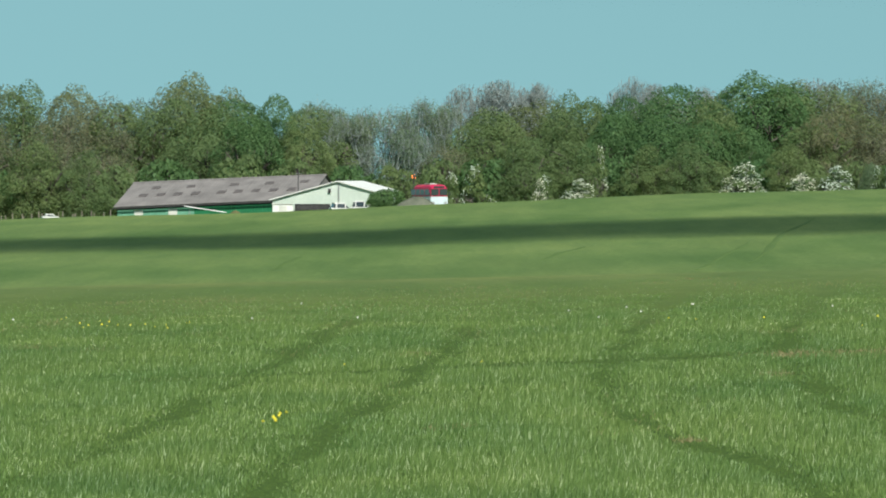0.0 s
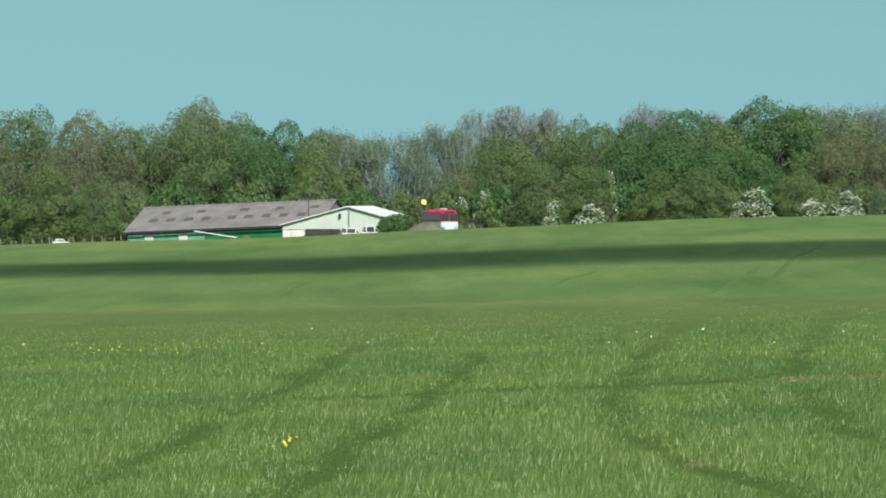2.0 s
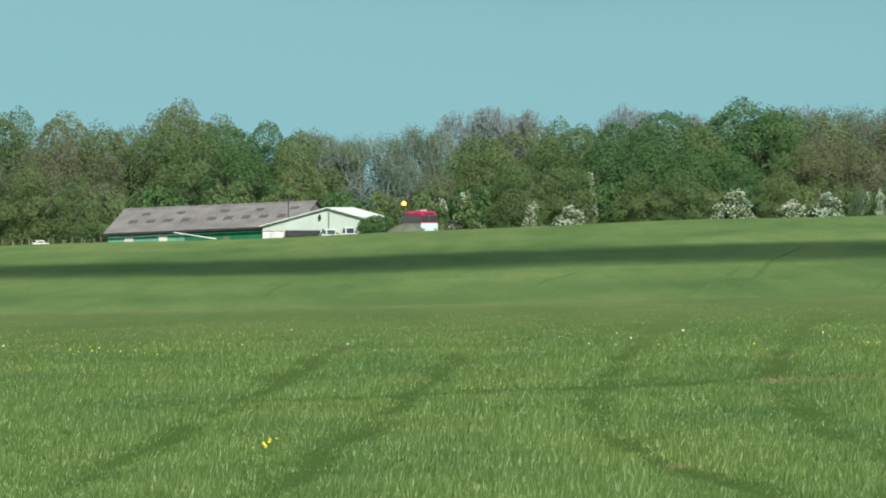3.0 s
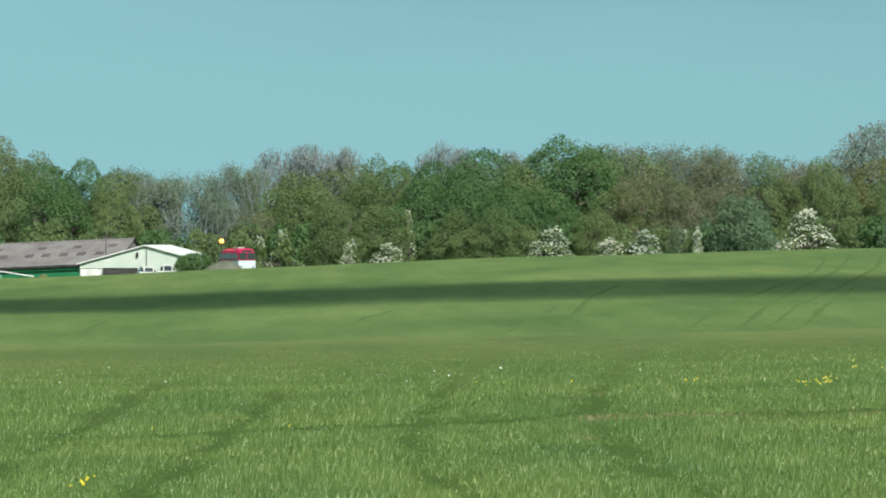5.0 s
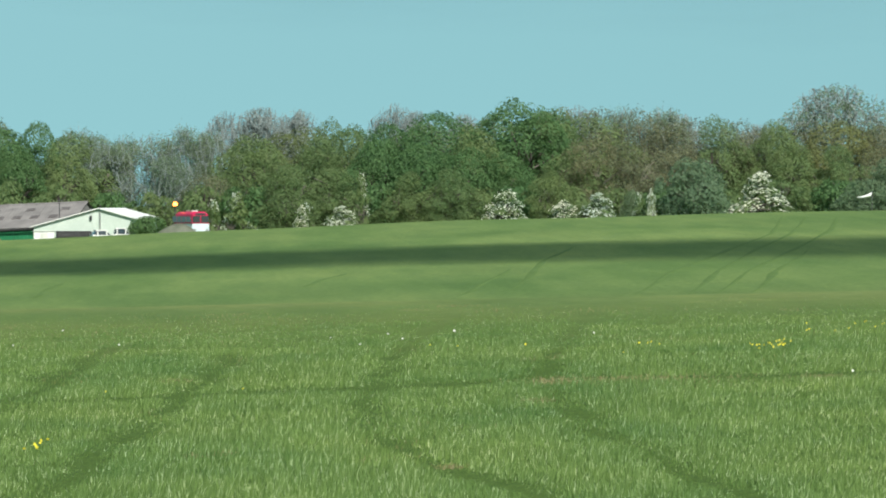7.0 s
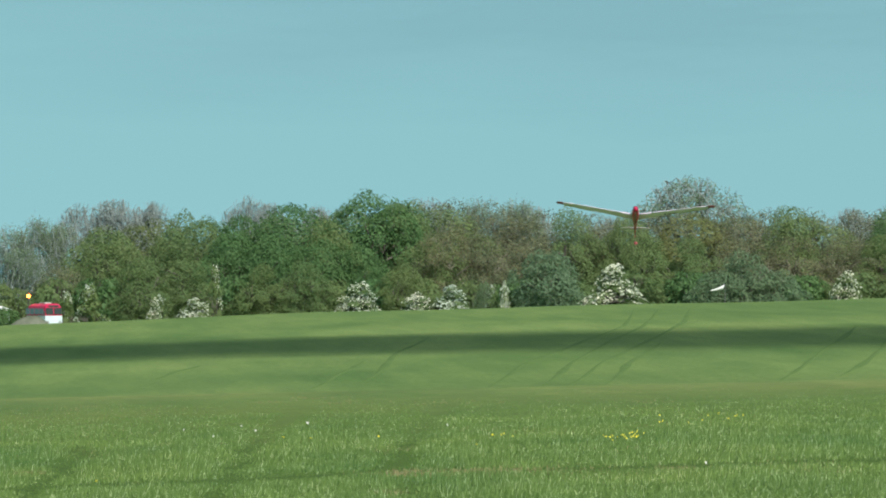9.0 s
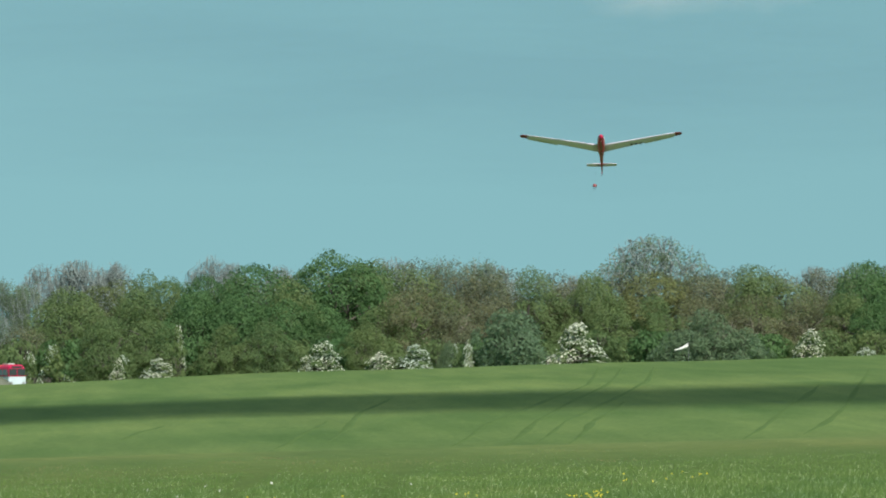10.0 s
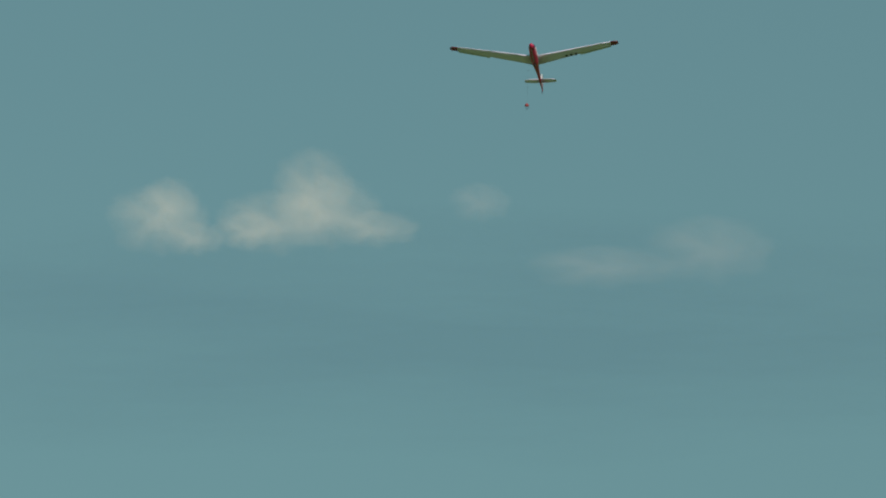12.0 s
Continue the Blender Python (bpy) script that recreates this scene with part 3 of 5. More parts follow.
def hawthorn(name, seed, high, wide, label, white=0.6):
    """A may bush: dark twigs, green leaves, and sprays of white blossom that weigh on the outer boughs."""
    rnd, rng = random.Random(seed), np.random.default_rng(seed)
    bush = empty(name, Matrix(), label, "bush", "hawthorns along the wood")
    trunk_part(rnd, bush, high, 0.09, 2, BARK, 0.15, 0.8)
    ls = []
    for _ in range(58):
        z = rnd.uniform(0.04, 0.97) ** 1.15
        a, q = rnd.uniform(0, 2 * math.pi), rnd.uniform(0.15, 1) * (1 - 0.9 * z)
        r = wide * rnd.uniform(0.06, 0.115) * (1.1 - 0.35 * z)
        ls.append(((q * wide / 2 * math.cos(a), q * wide / 2 * math.sin(a), z * (high - r)), r))
    p, n = crown_points(rng, ls, 14, 0.2)
    v, f = leaf_cards(rng, p, n, (0.18, 0.36))
    soup("crown", v, f, LEAF_GREEN, bush)
    top = rng.permutation(len(ls))[: int(len(ls) * white)]
    # small bunched sprays along the outer twigs
    sprays = []
    for k in top:
        for _ in range(42):
            d = Vector((rnd.gauss(0, 1), rnd.gauss(0, 1), rnd.gauss(0.3, 1))).normalized() * ls[k][1] * rnd.uniform(0.55, 1.6)
            sprays.append((tuple(Vector(ls[k][0]) + d), wide * rnd.uniform(0.005, 0.014)))
    p, n = crown_points(rng, sprays, 170, 0.3)
    keep = p[:, 2] + rng.normal(0, 0.3, len(p)) > high * 0.12
    v, f = leaf_cards(rng, p[keep], n[keep], (0.05, 0.1))
    soup("blossom", v, f, BLOSSOM, bush, "white may blossom sprays")
    return sized(bush, high, wide)


KINDS = {
    "dark": [leafy_tree("broadleaf_tree", 11 + k, 16, 11, LEAF_DARK, "tall dark green broadleaved tree in full leaf") for k in range(3)],
    "green": [leafy_tree("broadleaf_tree", 21 + k, 15, 10, LEAF_GREEN, "mid-green broadleaved tree at the wood's edge") for k in range(3)],
    "yellow": [leafy_tree("broadleaf_tree", 31 + k, 16, 11, LEAF_YELLOW, "yellowish green tree with young spring leaves") for k in range(2)],
    "brown": [leafy_tree("budding_tree", 41 + k, 15, 10, LEAF_BROWN, "brownish budding tree with fine young leaves", 16.0, 64, (0.1, 0.22), 0.03, 0.42, BROWN_TWIG) for k in range(3)],
    "pale": [airy_tree("ash_tree", 51 + k, 15, 9, LEAF_PALE, "thin grey-green ash tree with sky showing through", 12000, (0.1, 0.2), TWIG, 0.3, 0.55, (9, 4, 3, 3), 0.6, -0.35, True) for k in range(3)],
    "bare": [airy_tree("bare_tree", 61 + k, 16, 10, LEAF_BUD, "nearly bare pale grey tree rising over the wood", 4500, (0.05, 0.1), TWIG, 0.3, 0.35, (9, 4, 4, 5), 0.6, -0.1) for k in range(3)],
    "veteran": [airy_tree("ash_tree", 58, 16, 12, LEAF_PALE, "broad domed grey-green tree standing above the wood", 13000, (0.1, 0.2), TWIG, 0.3, 0.42, (9, 4, 4, 3), 0.5, -0.2)],
    "willow": [leafy_tree("willow_tree", 71 + k, 8, 8, LEAF_WILLOW, "low rounded blue-green willow", 20.0, 40, (0.15, 0.28), 0.02) for k in range(2)],
    "shrub": [leafy_tree("shrub", 81 + k, 6, 7, LEAF_GREEN if k else LEAF_DARK, "low dense green shrub under the trees", 18.0, 36, (0.16, 0.32), 0.0) for k in range(3)],
    "may": [hawthorn("hawthorn", 91 + k, 4.5, 4.5, "hawthorn bush covered in white may blossom", 0.85) for k in range(3)],
    "thin_may": [hawthorn("hawthorn", 97 + k, 5.5, 5.0, "hawthorn bush with scattered pale blossom", 0.14) for k in range(2)],
}
SIZES = {"veteran": (16, 12), "dark": (16, 11), "green": (15, 10), "yellow": (16, 11), "brown": (15, 10), "pale": (15, 9), "bare": (16, 10), "willow": (8, 8), "shrub": (6, 7), "may": (4.5, 4.5), "thin_may": (5.5, 5.0)}
USED = set()
TREE_RND = random.Random(5)


def plant(kind, rows):
    """Rows of bearing (thousandths, x over y), distance, height and width in metres."""
    for k, (bearing, away, high, wide) in enumerate(rows):
        src = KINDS[kind][k % len(KINDS[kind])]
        base = SIZES[kind]
        x = away * bearing / 1000
        m = pose(x, away, ground_at(x, away) - 0.1, 0, 0, TREE_RND.uniform(0, 360))
        if src.name in USED:
            src = copy_thing(src, m)
        else:
            USED.add(src.name)
            src.matrix_basis = m
        s = wide / base[1]
        src.scale = (s, s, high / base[0])


plant("bare", [
    (3.2, 955, 17.6, 10.0), (7.9, 955, 17.9, 13.6), (13.0, 955, 17.4, 10.0), (26.2, 955, 17.8, 10.0), (29.3, 955, 16.7, 8.2), (35.6, 955, 16.0, 10.0),
    (51.2, 955, 16.8, 11.8), (65.6, 955, 15.2, 10.9), (76.9, 955, 13.6, 11.8), (94.9, 955, 13.6, 10.0), (109.7, 955, 14.2, 10.0),
])
plant("yellow", [
    (-51.0, 945, 18.7, 11.7), (-35.4, 945, 19.8, 13.5), (-30.0, 945, 17.8, 10.8), (48.8, 945, 16.1, 10.8), (-61.0, 936, 18.9, 15.6), (-35.2, 936, 18.5, 15.6),
    (13.2, 936, 14.6, 15.6), (39.2, 936, 15.2, 15.6), (88.1, 936, 13.5, 15.6),
])
plant("pale", [
    (-17.9, 945, 16.3, 9.0), (-13.2, 945, 14.6, 8.5), (-7.3, 945, 15.2, 9.9), (-3.0, 945, 16.2, 8.1), (1.2, 945, 15.4, 8.1), (-10.4, 950, 15.2, 8.6), (-15.4, 952, 15.6, 8.6), (-5.0, 930, 12.4, 8.0), (58.2, 945, 16.5, 9.0),
    (63.7, 945, 16.3, 9.0), (115.9, 945, 14.7, 10.8),
])
plant("brown", [
    (-46.0, 940, 17.4, 11.6), (-41.3, 940, 16.9, 10.7), (54.3, 940, 16.1, 10.7), (60.5, 940, 16.1, 10.7), (67.6, 940, 14.4, 11.6), (73.8, 940, 13.9, 11.6),
    (83.2, 940, 13.8, 12.5), (91.7, 940, 14.0, 12.5), (98.0, 940, 13.9, 12.5), (104.2, 940, 13.7, 12.5), (111.2, 940, 13.7, 10.7), (120.6, 940, 14.0, 11.6),
    (-53.4, 915, 15.0, 11.3), (-45.6, 915, 13.0, 10.5), (-63.5, 915, 15.1, 12.2), (53.5, 915, 12.8, 11.3), (59.0, 915, 12.0, 11.3), (65.2, 915, 11.1, 10.5),
    (94.9, 915, 10.5, 10.5), (101.9, 915, 10.4, 10.5), (108.9, 915, 10.3, 10.5), (0.5, 905, 9.6, 9.5),
])
plant("brown", [
    (-51.2, 936, 17.3, 15.6), (62.0, 936, 14.2, 15.6), (72.2, 936, 12.9, 15.6), (96.6, 936, 13.0, 15.6), (113.2, 936, 12.8, 15.6),
])
plant("veteran", [
    (87.6, 945, 18.8, 18.6),
])
plant("green", [
    (-58.0, 930, 19.2, 11.5), (-65.8, 930, 19.1, 13.3), (-37.8, 930, 16.7, 12.4), (16.9, 930, 15.6, 8.0), (20.8, 930, 14.6, 9.7), (47.3, 930, 15.7, 11.5),
    (70.7, 930, 14.4, 9.7), (78.5, 930, 13.5, 8.9), (101.1, 930, 14.3, 8.9), (-31.5, 915, 15.4, 13.1), (-19.8, 915, 13.9, 9.6), (7.5, 915, 13.4, 12.2),
    (15.3, 915, 13.2, 12.2), (37.1, 915, 13.8, 11.3), (50.4, 915, 10.8, 9.6), (87.8, 915, 10.4, 9.6), (81.6, 915, 10.5, 9.6), (114.4, 915, 10.3, 8.7),
    (-56.5, 895, 11.3, 10.5), (-65.1, 895, 11.3, 9.1), (11.4, 895, 10.0, 8.4), (18.4, 895, 9.0, 7.7),
])
plant("green", [
    (27.8, 895, 8.4, 7.7), (33.6, 895, 8.6, 7.7), (47.3, 895, 7.8, 7.0), (-49.5, 895, 10.0, 8.4), (-67.1, 936, 18.0, 15.6), (-44.1, 936, 16.3, 15.6),
    (-19.3, 936, 15.0, 15.6), (5.6, 936, 13.9, 15.6), (29.7, 936, 14.7, 15.6), (53.6, 936, 15.0, 15.6), (78.5, 936, 12.7, 15.6), (104.5, 936, 12.8, 15.6),
])
plant("dark", [
    (-23.1, 925, 16.8, 7.9), (31.7, 925, 16.0, 15.8), (43.0, 925, 17.2, 15.4), (25.4, 925, 15.0, 8.8), (116.7, 925, 14.3, 11.4), (123.0, 925, 13.9, 11.4),
    (-26.8, 905, 14.1, 10.3), (29.3, 905, 12.2, 11.2), (35.6, 905, 11.3, 11.2), (23.1, 905, 12.7, 9.5), (41.0, 905, 10.4, 10.3), (119.1, 905, 9.5, 9.5),
    (-28.0, 936, 16.4, 15.6), (20.8, 936, 14.3, 15.6), (46.6, 936, 15.8, 15.6), (119.4, 936, 12.9, 15.6),
])
plant("shrub", [
    (-61.2, 898, 8.4, 7.7), (-53.4, 898, 8.1, 8.4), (-45.6, 898, 8.5, 8.4), (-37.8, 898, 9.1, 8.4), (-28.4, 898, 9.6, 9.1), (-20.6, 898, 8.7, 8.4),
    (-12.8, 898, 7.7, 7.7), (-6.6, 898, 7.5, 7.7), (-0.3, 898, 8.0, 8.4), (5.9, 898, 7.8, 7.7), (12.2, 898, 6.8, 7.7), (17.6, 898, 6.6, 7.0),
    (24.7, 898, 7.1, 7.7), (30.9, 898, 6.5, 7.7), (37.1, 898, 6.4, 7.7), (43.4, 898, 6.5, 7.7), (50.4, 898, 6.3, 7.7), (57.4, 898, 5.8, 6.3),
    (63.7, 898, 6.0, 7.7), (71.5, 898, 5.8, 7.7), (79.3, 898, 6.3, 8.4), (87.1, 898, 6.2, 7.7),
])
plant("shrub", [
    (-8.0, 762, 2.95, 4.0), (-8.9, 763, 2.5, 2.6), (95.6, 898, 6.0, 8.4), (102.7, 898, 5.6, 8.4), (110.5, 898, 5.8, 8.4), (118.3, 898, 5.7, 7.7),
])
plant("willow", [
    (67.6, 890, 9.1, 9.7), (94.9, 890, 8.5, 9.0), (91.7, 890, 6.1, 8.3), (99.5, 890, 6.0, 7.6), (59.0, 890, 5.4, 2.8),
])
plant("may", [
    (41.7, 872, 5.7, 6.5), (49.6, 872, 4.4, 5.4), (54.3, 872, 4.9, 6.5), (39.5, 872, 4.2, 4.1), (61.7, 872, 5.5, 2.0), (77.1, 872, 6.8, 7.8),
    (109.3, 872, 5.6, 5.4), (117.1, 872, 3.5, 4.1), (18.8, 872, 4.4, 6.1), (13.3, 872, 4.7, 2.7),
])
plant("thin_may", [
    (4.4, 874, 6.8, 4.8), (1.2, 874, 5.9, 3.4), (21.5, 874, 8.5, 2.7), (13.7, 874, 5.0, 3.4), (60.1, 874, 5.1, 2.7), (107.7, 874, 4.1, 3.4),
])


# ---- paints of the things ----
ROOF_GREY = painted("grey_fibre_cement_sheet", (0.15, 0.142, 0.138), (0.24, 0.228, 0.22), 0.85, 0, 0.5)
ROOF_DARK = painted("dirty_rooflight_sheet", (0.085, 0.074, 0.071), (0.125, 0.112, 0.108), 0.6, 0, 2.0)
ROOF_WHITE = painted("white_roof_sheet", (0.72, 0.73, 0.7), (0.82, 0.83, 0.8), 0.45, 0, 0.5)
CREAM = painted("cream_cladding", (0.47, 0.55, 0.49), (0.56, 0.63, 0.57), 0.7, 0, 0.5)
GREEN_DOOR = painted("green_door_paint", (0.01, 0.13, 0.05), (0.02, 0.2, 0.085), 0.5, 0, 0.8)
TEAL_SHEET = painted("faded_green_sheet", (0.1, 0.3, 0.2), (0.17, 0.4, 0.28), 0.6, 0, 0.8)
WHITE = painted("white_paint", (0.68, 0.69, 0.66), (0.8, 0.8, 0.78), 0.35, 0, 1.2)
WING = painted("doped_white_fabric", (0.78, 0.7, 0.92), (0.86, 0.78, 0.96), 0.45, 0, 1.2)
DIRTY_WHITE = painted("dirty_white_paint", (0.5, 0.51, 0.47), (0.68, 0.68, 0.62), 0.5, 0, 0.9)
RED = painted("red_paint", (0.42, 0.013, 0.06), (0.58, 0.02, 0.09), 0.35, 0, 1.4)
DARK_RED = painted("dark_red_paint", (0.2, 0.01, 0.03), (0.3, 0.015, 0.04), 0.4, 0, 1.4)
DARK = painted("dark_rubber_and_steel", (0.02, 0.02, 0.022), (0.05, 0.05, 0.05), 0.7, 0, 3.0)
STEEL = painted("galvanised_steel", (0.3, 0.31, 0.32), (0.45, 0.45, 0.45), 0.45, 0.6, 3.0)
TARP = painted("grey_green_tarpaulin", (0.075, 0.09, 0.06), (0.14, 0.15, 0.11), 0.7, 0, 1.2)
POST_WOOD = painted("weathered_post_wood", (0.17, 0.15, 0.12), (0.3, 0.27, 0.22), 0.9, 0, 4.0)

CABLE_RED = painted("red_parachute_cloth", (0.24, 0.05, 0.06), (0.36, 0.09, 0.09), 0.8, 0, 5.0)
PALE_BLUE = painted("pale_blue_white_paint", (0.5, 0.6, 0.64), (0.6, 0.7, 0.74), 0.35, 0, 1.2)
GLASS = glass("dark_window_glass", (0.03, 0.04, 0.045))
# lighter blue base colour paints the sky's reflection into the side windows
BUS_GLASS = glass("sky_painted_bus_glass", (0.15, 0.2, 0.25))
AMBER = glow("amber_lamp_glow", (1.0, 0.2, 0.03), 9.0)


def prism(profile, x0, x1, shear=0.0):
    """A closed profile of (y, z) drawn out along x; shear lifts it by that much for each metre of x."""
    bm = bmesh.new()
    loft(bm, [[(x, y, z + shear * x) for y, z in profile] for x in (x0, x1)])
    return bm


# ---- hangar: a long low shed on sloping ground ----
def build_hangar():
    slope = 0.042
    at = pose(-36.4, 800, -2.62, 0, 0, -13)
    hangar = empty("hangar", at, "long low hangar with grey sheet roof and green doors", "hangar")
    long, half, rise = 22.2, 8.0, 2.5
    # walls: front, back and two ends
    part("wall", prism([(0.25, -3.2), (0.45, -3.2), (0.45, -0.05), (0.25, -0.05)], 0.2, long - 0.2, slope), DARK, hangar, "dark recessed front wall")
    part("wall", prism([(2 * half - 0.45, -3.2), (2 * half - 0.25, -3.2), (2 * half - 0.25, -0.05), (2 * half - 0.45, -0.05)], 0.2, long - 0.2, slope), CREAM, hangar)
    for x in (0.2, long - 0.4):
        part("wall", prism([(0.45, -3.2), (2 * half - 0.45, -3.2), (2 * half - 0.45, 0.0), (half, rise - 0.2), (0.45, 0.0)], x, x + 0.2, slope), ROOF_GREY, hangar, "grey sheet end gable")
    # roof: corrugated sheets laid in bays, each bay a piece of its own
    bays = 19
    for side in (0, 1):
        for k in range(bays):
            x0, x1 = k * long / bays, (k + 1) * long / bays - 0.012
            bm = bmesh.new()
            n = 6
            lift = 0.004 * ((k * 7 + side * 3) % 4)
            top, bot = [], []
            for i in range(n + 1):
                x = x0 + (x1 - x0) * i / n
                h = (0.014 if i % 2 else 0.0) + lift
                y0, y1 = (-0.35, half) if side == 0 else (2 * half + 0.35, half)
                z0 = -0.35 / half * rise
                for row, dz in ((top, 0.06), (bot, 0.0)):
                    row.append((bm.verts.new((x, y0, z0 + h + dz + slope * x)), bm.verts.new((x, y1, rise + h + dz + slope * x))))
            for row in (top, bot):
                for a, b in zip(row, row[1:]):
                    bm.faces.new((a[0], b[0], b[1], a[1]))
            for a, b, c, d in zip(top, top[1:], bot, bot[1:]):
                bm.faces.new((a[0], b[0], d[0], c[0]))
            part("roof_sheet", bm, ROOF_GREY, hangar)
    part("ridge_cap", prism([(half - 0.3, rise + 0.03), (half, rise + 0.14), (half + 0.3, rise + 0.03), (half, rise + 0.16)], 0, long, slope), ROOF_GREY, hangar)
    part("gutter", prism([(-0.5, -0.3), (-0.36, -0.3), (-0.36, -0.16), (-0.5, -0.16)], -0.1, long, slope), DARK, hangar, "dark gutter along the eaves")
    # dirty rooflights in two rows
    lower, upper = (2.4, 4.4, 6.4, 8.4, 11.4, 13.3, 15.3, 17.3, 19.4), (3.2, 7.2, 12.2, 16.2, 20.2)
    for row, (y0, y1) in ((lower, (2.7, 3.7)), (upper, (5.4, 6.2))):
        for x in row:
            k = rise / half
            part("rooflight", prism([(y0, y0 * k + 0.085), (y1, y1 * k + 0.085), (y1, y1 * k + 0.13), (y0, y0 * k + 0.13)], x - 0.45, x + 0.5, slope), ROOF_DARK, hangar, "dirty dark rooflight sheet")
    # sliding doors along the front
    for k in range(9):
        x0, x1 = 0.35 + k * 2.2, 0.35 + k * 2.2 + 2.16
        bm = prism([(0.05, -3.2), (0.17, -3.2), (0.17, -0.42), (0.05, -0.42)], x0, x1, slope)
        door = part("sliding_door", bm, TEAL_SHEET if k < 4 else GREEN_DOOR, hangar, "faded green sheet door" if k < 4 else "bright green sheet door")
        for q in range(5):
            xr = x0 + 0.2 + q * 0.44
            part("door_rib", prism([(0.0, -3.2), (0.05, -3.2), (0.05, -0.42), (0.0, -0.42)], xr, xr + 0.06, slope), TEAL_SHEET if k < 4 else GREEN_DOOR, door)
    for x in (2.3, 6.2):
        part("door_panel", prism([(-0.05, -1.5), (-0.01, -1.5), (-0.01, -0.5), (-0.05, -0.5)], x, x + 1.0, slope), DIRTY_WHITE, hangar, "off-white patch panel")
    return hangar


build_hangar()


def build_annex():
    """The cream shed whose gable faces the field."""
    at = pose(-18.6, 786, -1.855, 0, 0, -10)
    annex = empty("gabled_shed", at, "cream gabled shed with a bright white roof", "shed")
    wide, top, deep, left = 10.8, 1.95, 15.0, 7.2
    low_r = 0.98
    slope = 0.02
    bm = bmesh.new()
    face = [(0, -2.8), (wide, -2.8), (wide, low_r), (left, top), (0, 0)]
    loft(bm, [[(x, y, z) for x, z in face] for y in (0.0, 0.2)])
    part("gable_wall", bm, CREAM, annex)
    # vertical cladding ribs
    for k in range(17):
        x = 0.35 + k * 0.62
        h = (x / left * top if x < left else top + (x - left) / (wide - left) * (low_r - top)) - 0.12
        part("cladding_rib", box(bmesh.new(), x, x + 0.05, -0.03, 0.0, -2.8, h), CREAM, annex)
    for name, (xa, za, xb, zb), mat in (("roof", (-0.35, -0.1, left, top), ROOF_GREY), ("roof", (left, top, wide + 0.3, low_r - 0.08), ROOF_WHITE)):
        bm = bmesh.new()
        loft(bm, [[(xa, y, za), (xb, y, zb), (xb, y, zb + 0.12), (xa, y, za + 0.12)] for y in (-0.25, deep)])
        part(name, bm, mat, annex, "bright white sheet roof slope" if mat is ROOF_WHITE else "grey sheet roof slope")
    for (xa, za), (xb, zb) in (((-0.35, -0.1), (left, top)), ((left, top), (wide + 0.3, low_r - 0.08))):
        bm = bmesh.new()
        loft(bm, [[(xa, y, za + 0.03), (xb, y, zb + 0.03), (xb, y, zb + 0.14), (xa, y, za + 0.14)] for y in (-0.31, -0.255)])
        part("barge_board", bm, WHITE, annex)
    part("side_wall", box(bmesh.new(), wide - 0.2, wide, 0.2, deep - 0.2, -2.8, low_r - 0.1), CREAM, annex)
    part("side_wall", box(bmesh.new(), 0.0, 0.2, 0.2, deep - 0.2, -2.8, -0.1), CREAM, annex)
    part("back_wall", box(bmesh.new(), 0.0, wide, deep - 0.2, deep, -2.8, -0.1), CREAM, annex)
    lamp = part("wall_lamp", box(bmesh.new(), left - 1.0, left - 0.75, -0.22, -0.03, 0.75, 1.25, 0.03), DARK, annex, "dark wall lamp under the verge")
    part("drainpipe", box(bmesh.new(), left + 0.1, left + 0.2, -0.12, -0.03, -2.4, top - 0.15), STEEL, annex)
    # dark sheet added on the wall, standing for shade and clutter low down
    part("open_bay", box(bmesh.new(), 2.5, 6.4, -0.08, -0.035, -2.8, -0.42, 0.01), DARK, annex, "dark sheet for shade and clutter under the gable")


build_annex()


def build_small_shed():
    hut = empty("white_hut", pose(-17.05, 768, ground_at(-17.05, 768) + 0.9), "small cream-white flat-roofed hut beside the hangar", "hut")
    part("wall", box(bmesh.new(), -1.05, 1.05, -1, 1, -0.9, 0.75, 0.02), WHITE, hut)
    part("roof", box(bmesh.new(), -1.15, 1.15, -1.1, 1.1, 0.753, 0.84, 0.02), DIRTY_WHITE, hut)
    part("door", box(bmesh.new(), -0.4, 0.4, -1.04, -1.003, -0.8, 0.6, 0.01), DIRTY_WHITE, hut)


build_small_shed()


def wheel(parent, x, y, z, r, w):
    tyre_bm = bmesh.new()
    bmesh.ops.create_cone(tyre_bm, cap_ends=True, segments=20, radius1=r, radius2=r, depth=w, matrix=pose(0, 0, 0, 0, 90, 0))
    bmesh.ops.bevel(tyre_bm, geom=[e for e in tyre_bm.edges if e.calc_face_angle(0) > 1], offset=w * 0.2, segments=2, affect="EDGES")
    t = part("wheel", tyre_bm, DARK, parent, "black rubber wheel", at=pose(x, y, z))
    rim = bmesh.new()
    bmesh.ops.create_cone(rim, cap_ends=True, segments=16, radius1=r * 0.55, radius2=r * 0.5, depth=w * 1.06, matrix=pose(0, 0, 0, 0, 90, 0))
    part("rim", rim, STEEL, t, "steel rim")


